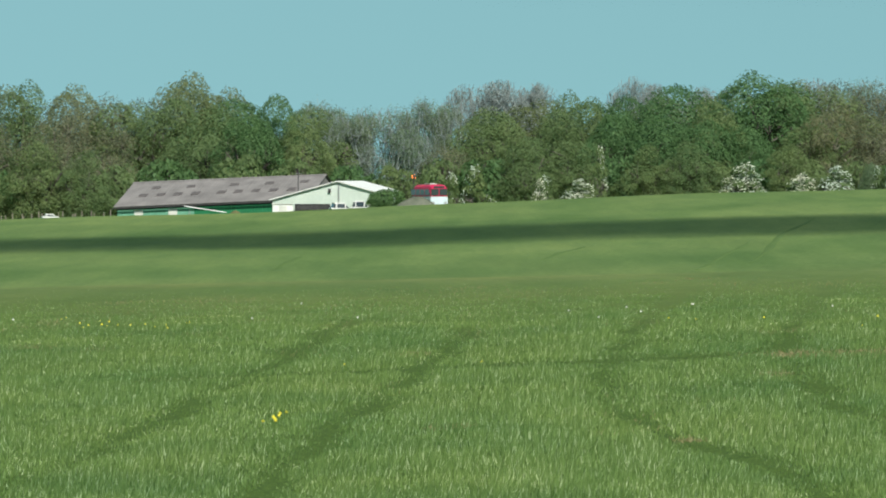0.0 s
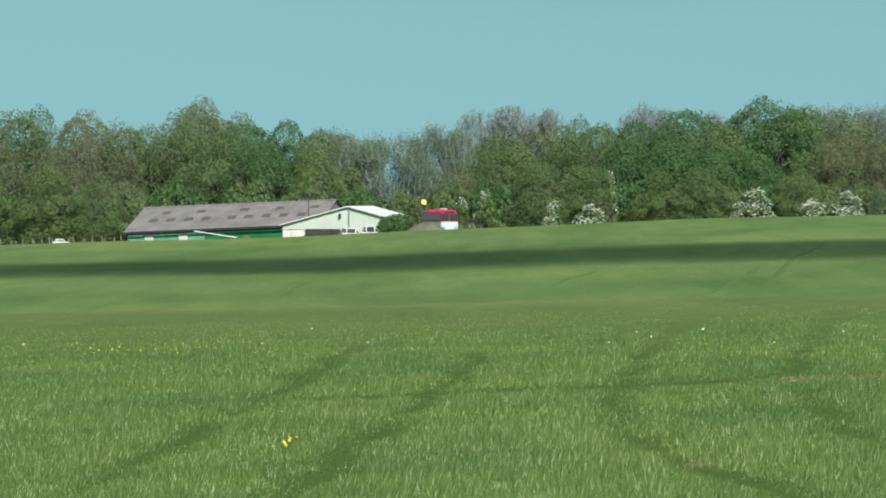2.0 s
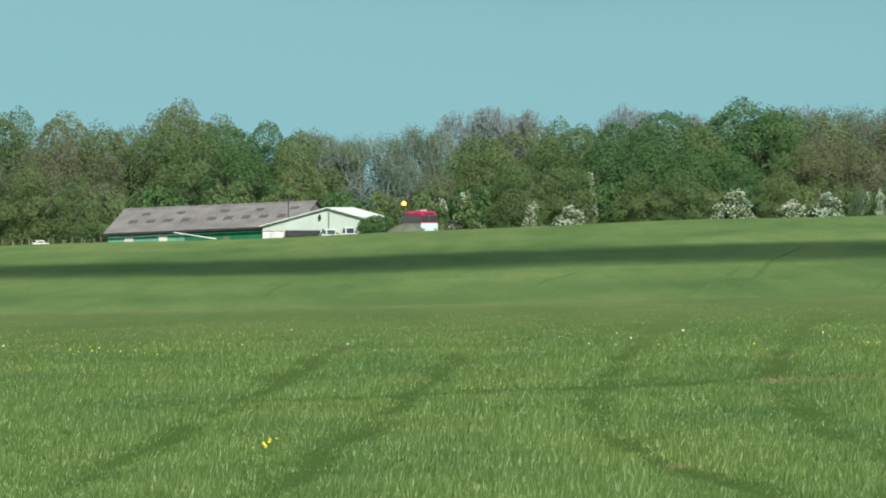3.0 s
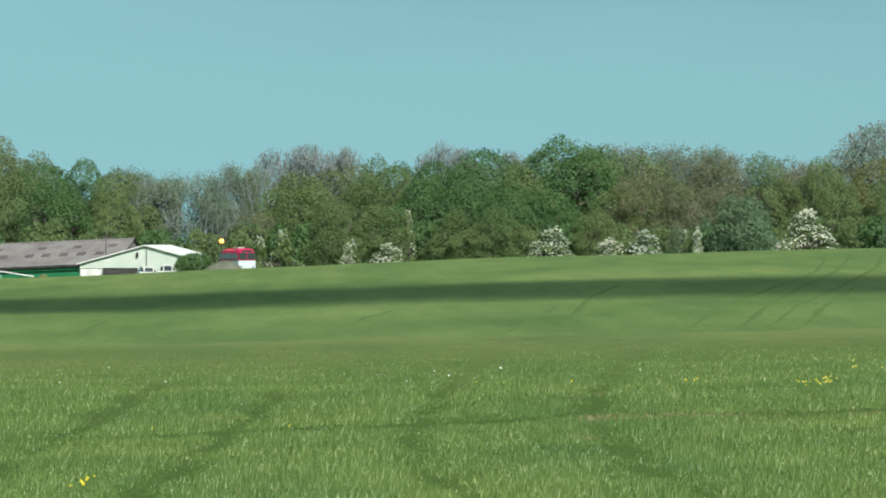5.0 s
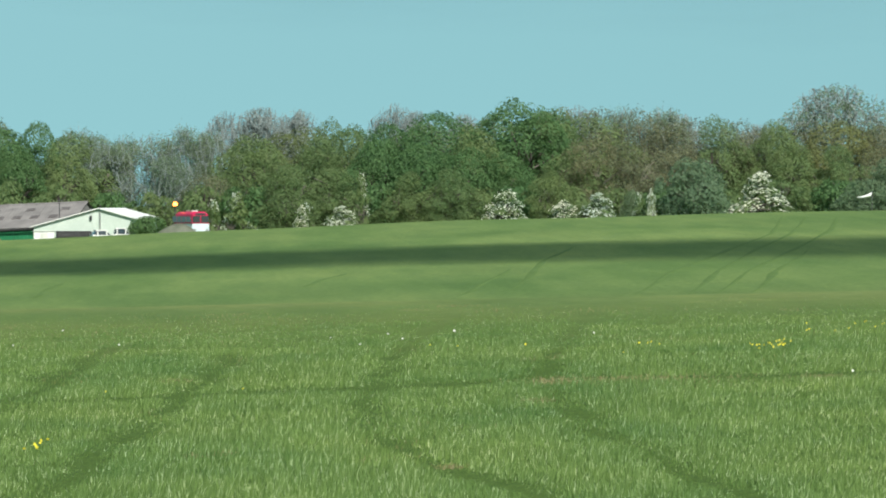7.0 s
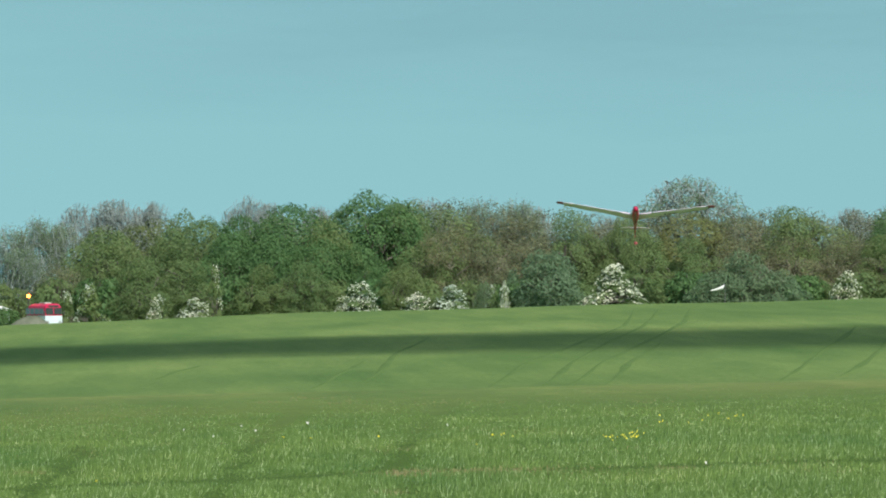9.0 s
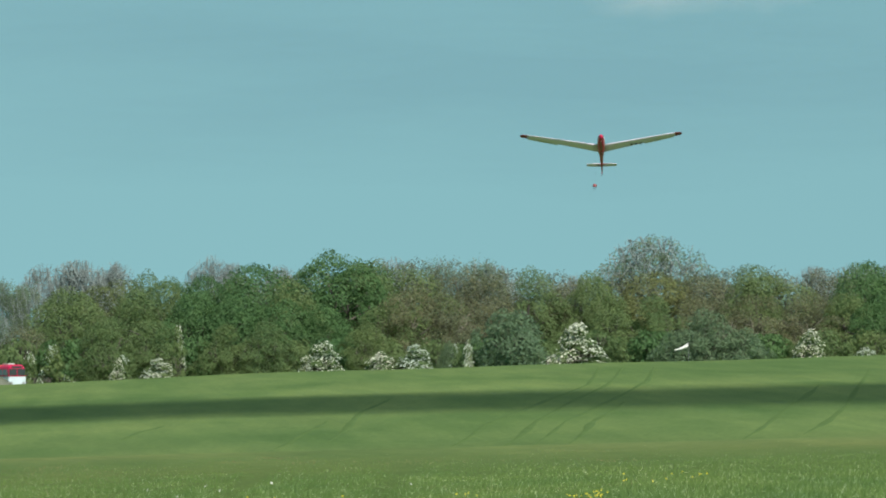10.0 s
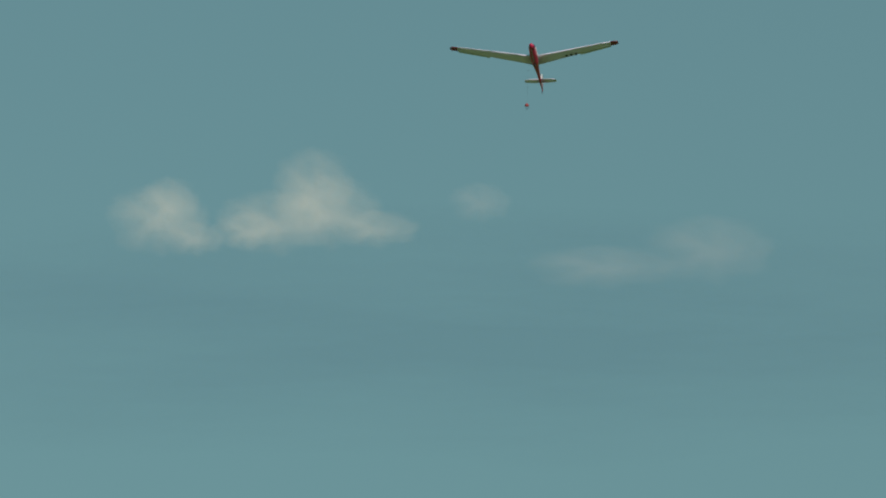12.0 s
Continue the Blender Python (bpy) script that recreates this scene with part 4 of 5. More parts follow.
def build_trailer(x, y, long, mat, label, turn=0.0):
    z = ground_at(x, y)
    t = empty("flat_trailer", pose(x, y, z, 0, 0, turn), label, "trailer")
    part("bed", box(bmesh.new(), -long / 2, long / 2, -0.9, 0.9, 0.75, 0.92, 0.02), DARK, t)
    part("load", box(bmesh.new(), -long / 2 + 0.3, long / 2 - 0.9, -0.7, 0.7, 0.923, 1.35, 0.08), mat, t)
    for k in (-0.3, 0.3):
        wheel(t, k, -0.95, 0.36, 0.36, 0.22)
    part("drawbar", box(bmesh.new(), long / 2, long / 2 + 0.9, -0.05, 0.05, 0.72, 0.8), STEEL, t)


def build_car(x, y, turn, label, long=4.0, high=1.45, mat=WHITE, sink=0.0):
    car = empty("car", pose(x, y, ground_at(x, y) - sink, 0, 0, turn), label, "car", "parked cars by the sheds")
    h = high
    side = [(-long / 2, 0.3), (long / 2, 0.3), (long / 2, 0.62), (long / 2 - 0.15, 0.9), (long * 0.27, 1.0), (-long / 2 + 0.05, 1.05), (-long / 2, 0.7)]
    bm = bmesh.new()
    loft(bm, [[(px, yy, pz) for px, pz in side] for yy in (-0.82, 0.82)])
    bmesh.ops.bevel(bm, geom=list(bm.edges), offset=0.05, segments=2, affect="EDGES")
    part("body", bm, mat, car)
    bm = bmesh.new()
    loft(bm, [[(-long / 2 + 0.15, -0.78, 1.0), (long * 0.25, -0.78, 1.0), (long * 0.25, 0.78, 1.0), (-long / 2 + 0.15, 0.78, 1.0)],
              [(-long / 2 + 0.4, -0.64, h - 0.06), (long * 0.08, -0.64, h - 0.06), (long * 0.08, 0.64, h - 0.06), (-long / 2 + 0.4, 0.64, h - 0.06)]])
    part("window_band", bm, GLASS, car, "dark car windows")
    part("roof", box(bmesh.new(), -long / 2 + 0.36, long * 0.1, -0.66, 0.66, h - 0.06, h + 0.06, 0.025), mat, car)
    for px in (-0.55, 0.2):
        part("pillar", box(bmesh.new(), px * long / 2 - 0.05, px * long / 2 + 0.05, -0.775, -0.62, 0.88, h - 0.05), mat, car)
    for px in (-long * 0.31, long * 0.31):
        for py in (-0.75, 0.75):
            w = bmesh.new()
            bmesh.ops.create_cone(w, cap_ends=True, segments=20, radius1=0.31, radius2=0.31, depth=0.2, matrix=pose(0, 0, 0, 90, 0, 0))
            wo = part("wheel", w, DARK, car, "black wheel", at=pose(px, py, 0.31))
            r = bmesh.new()
            bmesh.ops.create_cone(r, cap_ends=True, segments=12, radius1=0.17, radius2=0.17, depth=0.22, matrix=pose(0, 0, 0, 90, 0, 0))
            part("rim", r, STEEL, wo)
    part("headlight", box(bmesh.new(), long / 2 - 0.06, long / 2 + 0.01, -0.75, -0.45, 0.6, 0.72, 0.02), STEEL, car)


build_trailer(-14.2, 768, 3.6, DARK, "dark flat trailer with a load under the shed wall", 4)
build_car(-10.8, 766, 12, "white parked estate car beside the cream shed", 2.6, 1.5)
build_car(-8.7, 765, 5, "white parked van with side windows", 2.4, 1.6)
build_car(-40.2, 742, 8, "small white parked car in the far grass", 2.0, 1.2, WHITE, 0.5)


# ---- clutter by the sheds and along the fence ----
def build_mast(x, y, high, label):
    m = empty("mast", pose(x, y, ground_at(x, y)), label, "mast", "thin masts by the sheds")
    bm = bmesh.new()
    limb(bm, (0, 0, -0.2), (0, 0, high), 0.06, 0.045, 8)
    part("pole", bm, DARK, m)
    bm = bmesh.new()
    limb(bm, (-0.3, 0, high - 0.25), (0.3, 0, high - 0.25), 0.025, 0.025, 6)
    part("crossbar", bm, STEEL, m)
    part("cap", box(bmesh.new(), -0.07, 0.07, -0.07, 0.07, high, high + 0.18, 0.02), DARK, m)


def build_mound(name, x, y, wide, high, mat, label, category):
    """A low ridged cover, sagging between its supports."""
    bm = bmesh.new()
    rings = []
    for k in range(13):
        u = -1 + k / 6
        h = high * (1 - abs(u) ** 1.9) + 0.02
        rings.append([(u * wide / 2, v * 1.3 * (1 - 0.4 * abs(u)), max(0.0, h * (1 - abs(v)) + 0.05 * math.sin(5 * u + 3 * v))) for v in np.linspace(-1, 1, 9)])
    vs = [[bm.verts.new(p) for p in r] for r in rings]
    for a, b in zip(vs, vs[1:]):
        for i in range(8):
            bm.faces.new((a[i], a[i + 1], b[i + 1], b[i]))
    ob = part(name, bm, mat, None, label, True, pose(x, y, ground_at(x, y) - 0.05))
    tagged(ob, label, category)


def build_parked_wing(x, y):
    """A rigged-off glider wing resting on a trestle before the hangar doors."""
    w = empty("parked_wing", pose(x, y, ground_at(x, y) + 0.0, 0, 0, -4), "white glider wing laid on trestles before the green doors", "wing")
    bm = bmesh.new()
    loft(bm, [[(px, -c / 2, z), (px, 0, z + 0.09), (px, c / 2, z), (px, 0, z - 0.05)] for px, c, z in ((-2.3, 0.9, 2.2), (0.0, 0.75, 1.85), (2.3, 0.35, 1.5))])
    part("wing_panel", bm, WHITE, w)
    for px, z in ((-1.7, 2.1), (1.6, 1.58)):
        for s in (-0.25, 0.25):
            bm = bmesh.new()
            limb(bm, (px + s, 0, 0), (px, 0, z), 0.03, 0.03, 6)
            part("trestle_leg", bm, STEEL, w)


def build_fence(x0, x1, y, n):
    for k in range(n):
        x = x0 + (x1 - x0) * k / (n - 1) + 0.25 * math.sin(k * 2.3)
        h = 1.5 + 0.2 * math.sin(k * 1.7)
        bm = bmesh.new()
        limb(bm, (0, 0, -0.2), (0.03 * math.sin(k), 0, h), 0.065, 0.05, 7)
        ob = part("fence_post", bm, POST_WOOD, None, "", False, pose(x, y + 1.5 * math.sin(k * 0.9), ground_at(x, y + 1.5 * math.sin(k * 0.9))))
        tagged(ob, "weathered wooden fence post below the wood", "post", "posts of the field fence")


build_mast(-15.8, 786, 5.7, "thin steel mast before the hangar")
build_mast(-11.4, 788, 4.7, "thin steel mast before the cream gable")
build_mound("tarpaulin_cover", -2.8, 744, 5.0, 1.43, TARP, "grey-green tarpaulin cover over low stores", "cover")
build_mound("earth_heap", -22.5, 780, 2.6, 1.55, EARTH, "low brown heap before the green doors", "heap")
build_parked_wing(-25.9, 786)
build_fence(-51.3, -35.6, 770, 24)


# ---- launch-control bus with its rotating amber beacon ----
def build_bus():
    bx, by = -1.45, 752.0
    z = ground_at(bx, by)
    bus = empty("control_bus", pose(bx, by, z, 0, 0, 28), "red and white launch control bus beside the field", "bus")
    W, L, H = 1.0, 4.2, 2.75
    bm = box(bmesh.new(), -W, W, -L / 2, L / 2, 0.42, 1.55, 0.06)
    part("lower_body", bm, PALE_BLUE, bus, "pale blue-white lower panels")
    bm = bmesh.new()
    ring = lambda y, zt, w: [(-w, y, 1.553), (w, y, 1.553), (w, y, zt - 0.4), (w - 0.06, y, zt - 0.2), (w - 0.2, y, zt - 0.07), (w - 0.5, y, zt), (-w + 0.5, y, zt), (-w + 0.2, y, zt - 0.07), (-w + 0.06, y, zt - 0.2), (-w, y, zt - 0.4)]
    loft(bm, [ring(-L / 2 + 0.08, H - 0.14, W - 0.06), ring(-L / 2 + 0.4, H, W - 0.02), ring(L / 2 - 0.7, H - 0.02, W - 0.02), ring(L / 2 - 0.25, H - 0.13, W - 0.04), ring(L / 2, H - 0.36, W - 0.1)])
    part("upper_body", bm, RED, bus, "red upper body and roof")
    part("waistband", box(bmesh.new(), -W - 0.01, W + 0.01, -L / 2 - 0.01, L / 2 + 0.01, 1.52, 1.58), RED, bus)
    # front: a split windscreen under a red peak
    for s in (-1, 1):
        part("windscreen", box(bmesh.new(), min(s * 0.05, s * 0.92), max(s * 0.05, s * 0.92), -L / 2 + 0.0, -L / 2 + 0.12, 1.62, 2.3, 0.02), GLASS, bus, "dark windscreen pane")
        part("headlight", box(bmesh.new(), min(s * 0.55, s * 0.85), max(s * 0.55, s * 0.85), -L / 2 - 0.03, -L / 2 + 0.02, 0.75, 0.97, 0.02), STEEL, bus)
    part("destination_board", box(bmesh.new(), -0.6, 0.6, -L / 2 + 0.05, -L / 2 + 0.16, 2.36, 2.58, 0.01), DARK, bus, "dark destination board")
    part("bumper", box(bmesh.new(), -W, W, -L / 2 - 0.1, -L / 2 - 0.003, 0.42, 0.6, 0.03), STEEL, bus)
    for s in (-1, 1):
        for k in range(4):
            y0 = -L / 2 + 0.45 + k * 1.02
            part("side_window", box(bmesh.new(), min(s * (W - 0.03), s * (W + 0.004)), max(s * (W - 0.03), s * (W + 0.004)), y0, y0 + 0.88, 1.64, 2.24, 0.01), BUS_GLASS, bus, "side window with sky reflection in its colour")
        part("mirror", box(bmesh.new(), s * (W + 0.16) - 0.07, s * (W + 0.16) + 0.07, -L / 2 - 0.05, -L / 2 + 0.02, 1.6, 1.95, 0.02), DARK, bus)
        for y in (-1.35, 1.35):
            wheel(bus, s * (W - 0.12), y, 0.42, 0.42, 0.25)
    part("roof_hatch", box(bmesh.new(), -0.45, 0.35, -0.9, 0.4, H + 0.003, H + 0.12, 0.03), DIRTY_WHITE, bus)
    part("beacon_mast", box(bmesh.new(), -0.98, -0.92, 1.75, 1.81, 2.4, H + 0.62), DARK, bus, "thin dark beacon mast")
    # the beacon lamp turns: one half of its drum is the bright lens, the other a dark reflector back
    drum = new("beacon")
    lens, back = bmesh.new(), bmesh.new()
    for bm, a0, a1, r in ((lens, -100, 100, 0.23), (back, 100, 260, 0.21)):
        pts = [(r * math.sin(radians(a)), -r * math.cos(radians(a))) for a in np.linspace(a0, a1, 13)]
        loft(bm, [[(x * s, y * s, zz) for x, y in pts] for zz, s in ((-0.18, 0.85), (-0.02, 1.0), (0.12, 0.85), (0.2, 0.4))])
    lens_ob = part("lens", lens, AMBER, None, "glowing amber beacon lens")
    back_ob = part("reflector", back, DARK, None, "dark reflector back")
    drum.parent = bus
    drum.empty_display_size = 0.1
    lens_ob.parent = back_ob.parent = drum
    return drum, pose(-0.95, 1.78, H + 0.78)


BEACON, BEACON_AT = build_bus()


# ---- windsock on its mast ----
def build_windsock():
    x, y = 70.1, 760.0
    z = ground_at(x, y)
    mast = empty("windsock", pose(x, y, z), "white windsock filled by the wind on a thin mast", "windsock")
    mouth = 1.76 - z
    m = bmesh.new()
    limb(m, (0, 0, 0), (0, 0, mouth + 0.2), 0.022, 0.015, 8)
    part("mast", m, STEEL, mast)
    rings = []
    for k in range(9):
        q = k / 8
        r = 0.27 - 0.18 * q
        c = (-0.12 - 1.45 * q, 0.0, -0.2 * math.sin(q * 1.9))
        rings.append([(c[0] + 0.1 * math.sin(a), c[1] + r * math.cos(a), c[2] + r * math.sin(a) * (1 - 0.35 * q)) for a in np.linspace(0, 2 * math.pi, 13)[:-1]])
    sock = bmesh.new()
    loft(sock, rings, cap=False)
    ob = part("sock", sock, WHITE, mast, "white cloth sock", smooth=True, at=pose(0, 0, mouth - 0.1))
    hoop = bmesh.new()
    for k in range(12):
        limb(hoop, rings[0][k], rings[0][(k + 1) % 12], 0.015, 0.015, 4)
    part("hoop", hoop, STEEL, ob)
    return ob, mouth - 0.1


SOCK, SOCK_HIGH = build_windsock()


# ---- glider ----
def wing_ring(x, chord, lead, z, thick, n=7):
    """One section of a wing: lead is how far the leading edge lies ahead."""
    up, down = [], []
    for k in range(n + 1):
        q = k / n
        t = thick * chord * (1.48 * math.sqrt(q) - 0.63 * q - 1.76 * q * q + 1.42 * q ** 3 - 0.51 * q ** 4) * 2.0
        up.append((x, lead - q * chord, z + t * 0.95))
        down.append((x, lead - q * chord, z - t * 0.3))
    return up + down[-2:0:-1]


def build_glider():
    g = empty("glider", Matrix(), "white two-seat glider with red nose and wing tips", "glider")
    # fuselage: y forward, from the nose to the tail
    stations = [(2.9, 0.05, -0.28, -0.18), (2.7, 0.18, -0.42, -0.02), (2.2, 0.3, -0.55, 0.2), (1.4, 0.36, -0.62, 0.42), (0.5, 0.37, -0.64, 0.5),
                (-0.4, 0.33, -0.6, 0.42), (-1.3, 0.25, -0.45, 0.3), (-2.6, 0.17, -0.25, 0.2), (-4.0, 0.12, -0.1, 0.16), (-6.0, 0.05, -0.02, 0.12)]
    rings = []
    for y, w, zb, zt in stations:
        c, h = (zb + zt) / 2, (zt - zb) / 2
        rings.append([(w * math.cos(a), y, c + h * math.sin(a)) for a in np.linspace(0, 2 * math.pi, 17)[:-1]])
    bm = bmesh.new()
    loft(bm, rings)
    part("fuselage", bm, RED, g, "red steel-tube and fabric fuselage", True)
    bm = bmesh.new()
    loft(bm, [[(p[0] * 1.03, p[1] + 0.01, (p[2] + 0.2) * 1.03 - 0.2) for p in r] for r in rings[:3]])
    part("nose_cone", bm, RED, g, "bright red nose", True)
    for s in (-1, 1):
        bm = bmesh.new()
        loft(bm, [[(s * (w + 0.012), y, -0.2 - 0.03 * k), (s * (w + 0.012), y, 0.02), (s * (w - 0.03), y, 0.02), (s * (w - 0.03), y, -0.2 - 0.03 * k)]
                  for k, (y, w) in enumerate(((1.9, 0.325), (0.5, 0.365), (-1.3, 0.245)))])
        part("side_stripe", bm, WHITE, g, "white flank stripe")
    canopy = bmesh.new()
    loft(canopy, [[(w * math.cos(a), y, zb + h * math.sin(a)) for a in np.linspace(0, math.pi, 9)]
                  for y, w, zb, h in ((2.35, 0.1, 0.1, 0.06), (1.9, 0.26, 0.16, 0.2), (1.0, 0.3, 0.26, 0.3), (0.2, 0.28, 0.34, 0.26), (-0.3, 0.2, 0.36, 0.12))])
    part("canopy", canopy, GLASS, g, "clear bubble canopy", True)
    # wings: swept forward, with dihedral
    for s in (-1, 1):
        bm = bmesh.new()
        sec = [(0.25, 1.75, 0.45, 0.0, 0.085), (1.5, 1.55, 0.58, 0.14, 0.08), (4.2, 1.2, 0.84, 0.47, 0.076), (6.3, 0.92, 1.01, 0.74, 0.07), (7.3, 0.78, 1.08, 0.86, 0.066)]
        loft(bm, [wing_ring(s * x, c, l, z, t) for x, c, l, z, t in sec])
        wing = part("wing", bm, WING, g, "white fabric wing", True)
        bm = bmesh.new()
        loft(bm, [wing_ring(s * x, c, l, z, t) for x, c, l, z, t in ((7.303, 0.79, 1.083, 0.86, 0.067), (7.75, 0.74, 1.08, 0.91, 0.066), (8.0, 0.5, 0.96, 0.94, 0.05))])
        part("wing_tip", bm, DARK_RED, wing, "dark red wing tip", True)
        bm = bmesh.new()
        loft(bm, [wing_ring(s * x, 0.3, l, z, 0.03) for x, l, z in ((4.3, -0.26, 0.482), (7.25, 0.38, 0.852))])
        part("aileron", bm, DIRTY_WHITE, wing, "off-white aileron")
        bm = bmesh.new()
        loft(bm, [wing_ring(s * x, c, l, 0.2, 0.05) for x, c, l in ((0.03, 0.8, -4.2), (1.0, 0.7, -4.25), (1.5, 0.5, -4.35))])
        part("tailplane", bm, WING, g, "white tailplane", True)
    # markings under one wing: plain dark bars
    for k in range(3):
        x = 2.9 + k * 0.45
        z = (x - 0.25) * 0.122 - 0.06
        part("marking", box(bmesh.new(), -x - 0.2, -x, -0.35, -0.05, z - 0.035, z - 0.025), DARK, g, "grey registration bar")
    fin = bmesh.new()
    loft(fin, [[(w, y0, z), (0, y0 + 0.05, z), (-w, y0, z), (-w * 0.5, y1, z), (w * 0.5, y1, z)] for z, y0, y1, w in ((0.05, -4.5, -5.88, 0.07), (0.8, -4.95, -5.68, 0.06), (1.3, -5.2, -5.48, 0.04))])
    part("fin", fin, WHITE, g, "white fin")
    rud = bmesh.new()
    loft(rud, [[(w, y0, z), (-w, y0, z), (0, y1, z)] for z, y0, y1, w in ((-0.25, -5.9, -6.3, 0.04), (0.5, -5.7, -6.4, 0.05), (1.32, -5.5, -6.1, 0.03))])
    part("rudder", rud, DARK_RED, g, "dark red rudder")
    wh = bmesh.new()
    bmesh.ops.create_cone(wh, cap_ends=True, segments=18, radius1=0.2, radius2=0.2, depth=0.12, matrix=pose(0, 0, 0, 0, 90, 0))
    part("main_wheel", wh, DARK, g, "black main wheel", at=pose(0, -0.15, -0.62))
    sk = bmesh.new()
    loft(sk, [[(-0.05, y, z), (0.05, y, z), (0.05, y, z + 0.04), (-0.05, y, z + 0.04)] for y, z in ((2.3, -0.62), (1.6, -0.72), (0.5, -0.74))])
    part("skid", sk, POST_WOOD, g, "wooden nose skid")
    return g


GLIDER = build_glider()


def build_drogue():
    """The small red parachute on the launch cable, with its strop."""
    d = empty("drogue_parachute", Matrix(), "small red drogue parachute on the launch cable", "parachute")
    bm = bmesh.new()
    rings = []
    for q in np.linspace(0.06, 1, 8):
        a = q * 1.9
        rings.append([((0.18 + 0.03 * math.cos(6 * w)) * math.sin(a) * math.cos(w), (0.18 + 0.03 * math.cos(6 * w)) * math.sin(a) * math.sin(w), 0.2 * math.cos(a)) for w in np.linspace(0, 2 * math.pi, 25)[:-1]])
    loft(bm, rings)
    part("canopy", bm, CABLE_RED, d, "bunched red cloth canopy", True)
    for k in range(6):
        w = k * math.pi / 3
        li = bmesh.new()
        limb(li, (0.25 * math.cos(w), 0.25 * math.sin(w), -0.08), (0, 0, -0.5), 0.004, 0.006, 4)
        part("shroud_line", li, DARK, d)
    st = bmesh.new()
    limb(st, (0, 0, 0.22), (0, 0, 4.2), 0.003, 0.003, 4)
    part("strop", st, DARK, d, "thin dark strop")
    return d


DROGUE = build_drogue()


# ---- crow crossing the sky ----
def build_crow():
    crow = empty("crow", Matrix(), "small dark crow flying over the field", "bird")
    bm = bmesh.new()
    loft(bm, [[(r * math.cos(a), y, r * math.sin(a)) for a in np.linspace(0, 2 * math.pi, 9)[:-1]] for y, r in ((0.26, 0.012), (0.2, 0.035), (0.1, 0.07), (-0.05, 0.065), (-0.16, 0.03), (-0.27, 0.05))])
    part("body", bm, DARK, crow, "", True)
    wings = []
    for s in (-1, 1):
        bm = bmesh.new()
        loft(bm, [wing_ring(s * x, c, l, z, 0.04, 4) for x, c, l, z in ((0.04, 0.2, 0.12, 0.0), (0.2, 0.2, 0.14, 0.02), (0.36, 0.15, 0.1, 0.02), (0.46, 0.05, 0.02, 0.01))])
        wings.append((s, part("wing", bm, DARK, crow)))
    return crow, wings


CROW, CROW_WINGS = build_crow()


# ---- clouds ----
def cloud_material():
    m, nt, p = material("cloud_white", 1.0)
    thin = nt.nodes.new("ShaderNodeBsdfTransparent")
    veil = nt.nodes.new("ShaderNodeMixShader")
    veil.inputs[0].default_value = 0.15
    nt.links.new(thin.outputs[0], veil.inputs[1])
    nt.links.new(p.outputs[0], veil.inputs[2])
    nt.links.new(veil.outputs[0], nt.nodes["Material Output"].inputs[0])
    c = ramp(nt, noise_at(nt, 0.004, 5), [(0.3, (0.7, 0.71, 0.72)), (0.7, (0.85, 0.85, 0.85))])
    nt.links.new(c, p.inputs["Base Color"])
    p.inputs["Specular IOR Level"].default_value = 0.0
    return m


CLOUD = cloud_material()


def build_cumulus(name, at, long, half, label):
    """A long fair-weather cumulus: a lumpy body with a flatter base, wrapped in ever thinner vapour towards its rim."""
    bm = bmesh.new()
    for shell, size in enumerate((0.62, 0.8, 0.98, 1.18)):
        rings = []
        for k in range(81):
            x = (k / 80 - 0.5) * long * (0.94 + 0.05 * size)
            end = max(0.02, 1 - abs(k / 40 - 1) ** 6) * size
            ring = []
            for a in np.linspace(0, 2 * math.pi, 33)[:-1]:
                n = noise.fractal(Vector((x * 0.02 + 3.1 * shell, 1.3 * math.cos(a), 1.3 * math.sin(a))), 1.0, 2.0, 4)
                r = (half + 0.06 * x) * end * (1 + 0.13 * n)
                ring.append((x, -0.4 * x + r * math.cos(a), max(-3.0 * size, 9 * end * math.sin(a) * (1 + 0.5 * n))))
            rings.append(ring)
        loft(bm, rings)
    tagged(part(name, bm, CLOUD, None, label, True, pose(*at)), label, "cloud")


# the cloud overhead whose shadow lies across the field
far = 560 / SUN_WAY.z
build_cumulus("cumulus_cloud", Vector((9, 535, -3)) + SUN_WAY * far, 340, 33, "white fair-weather cumulus cloud drifting over the field")


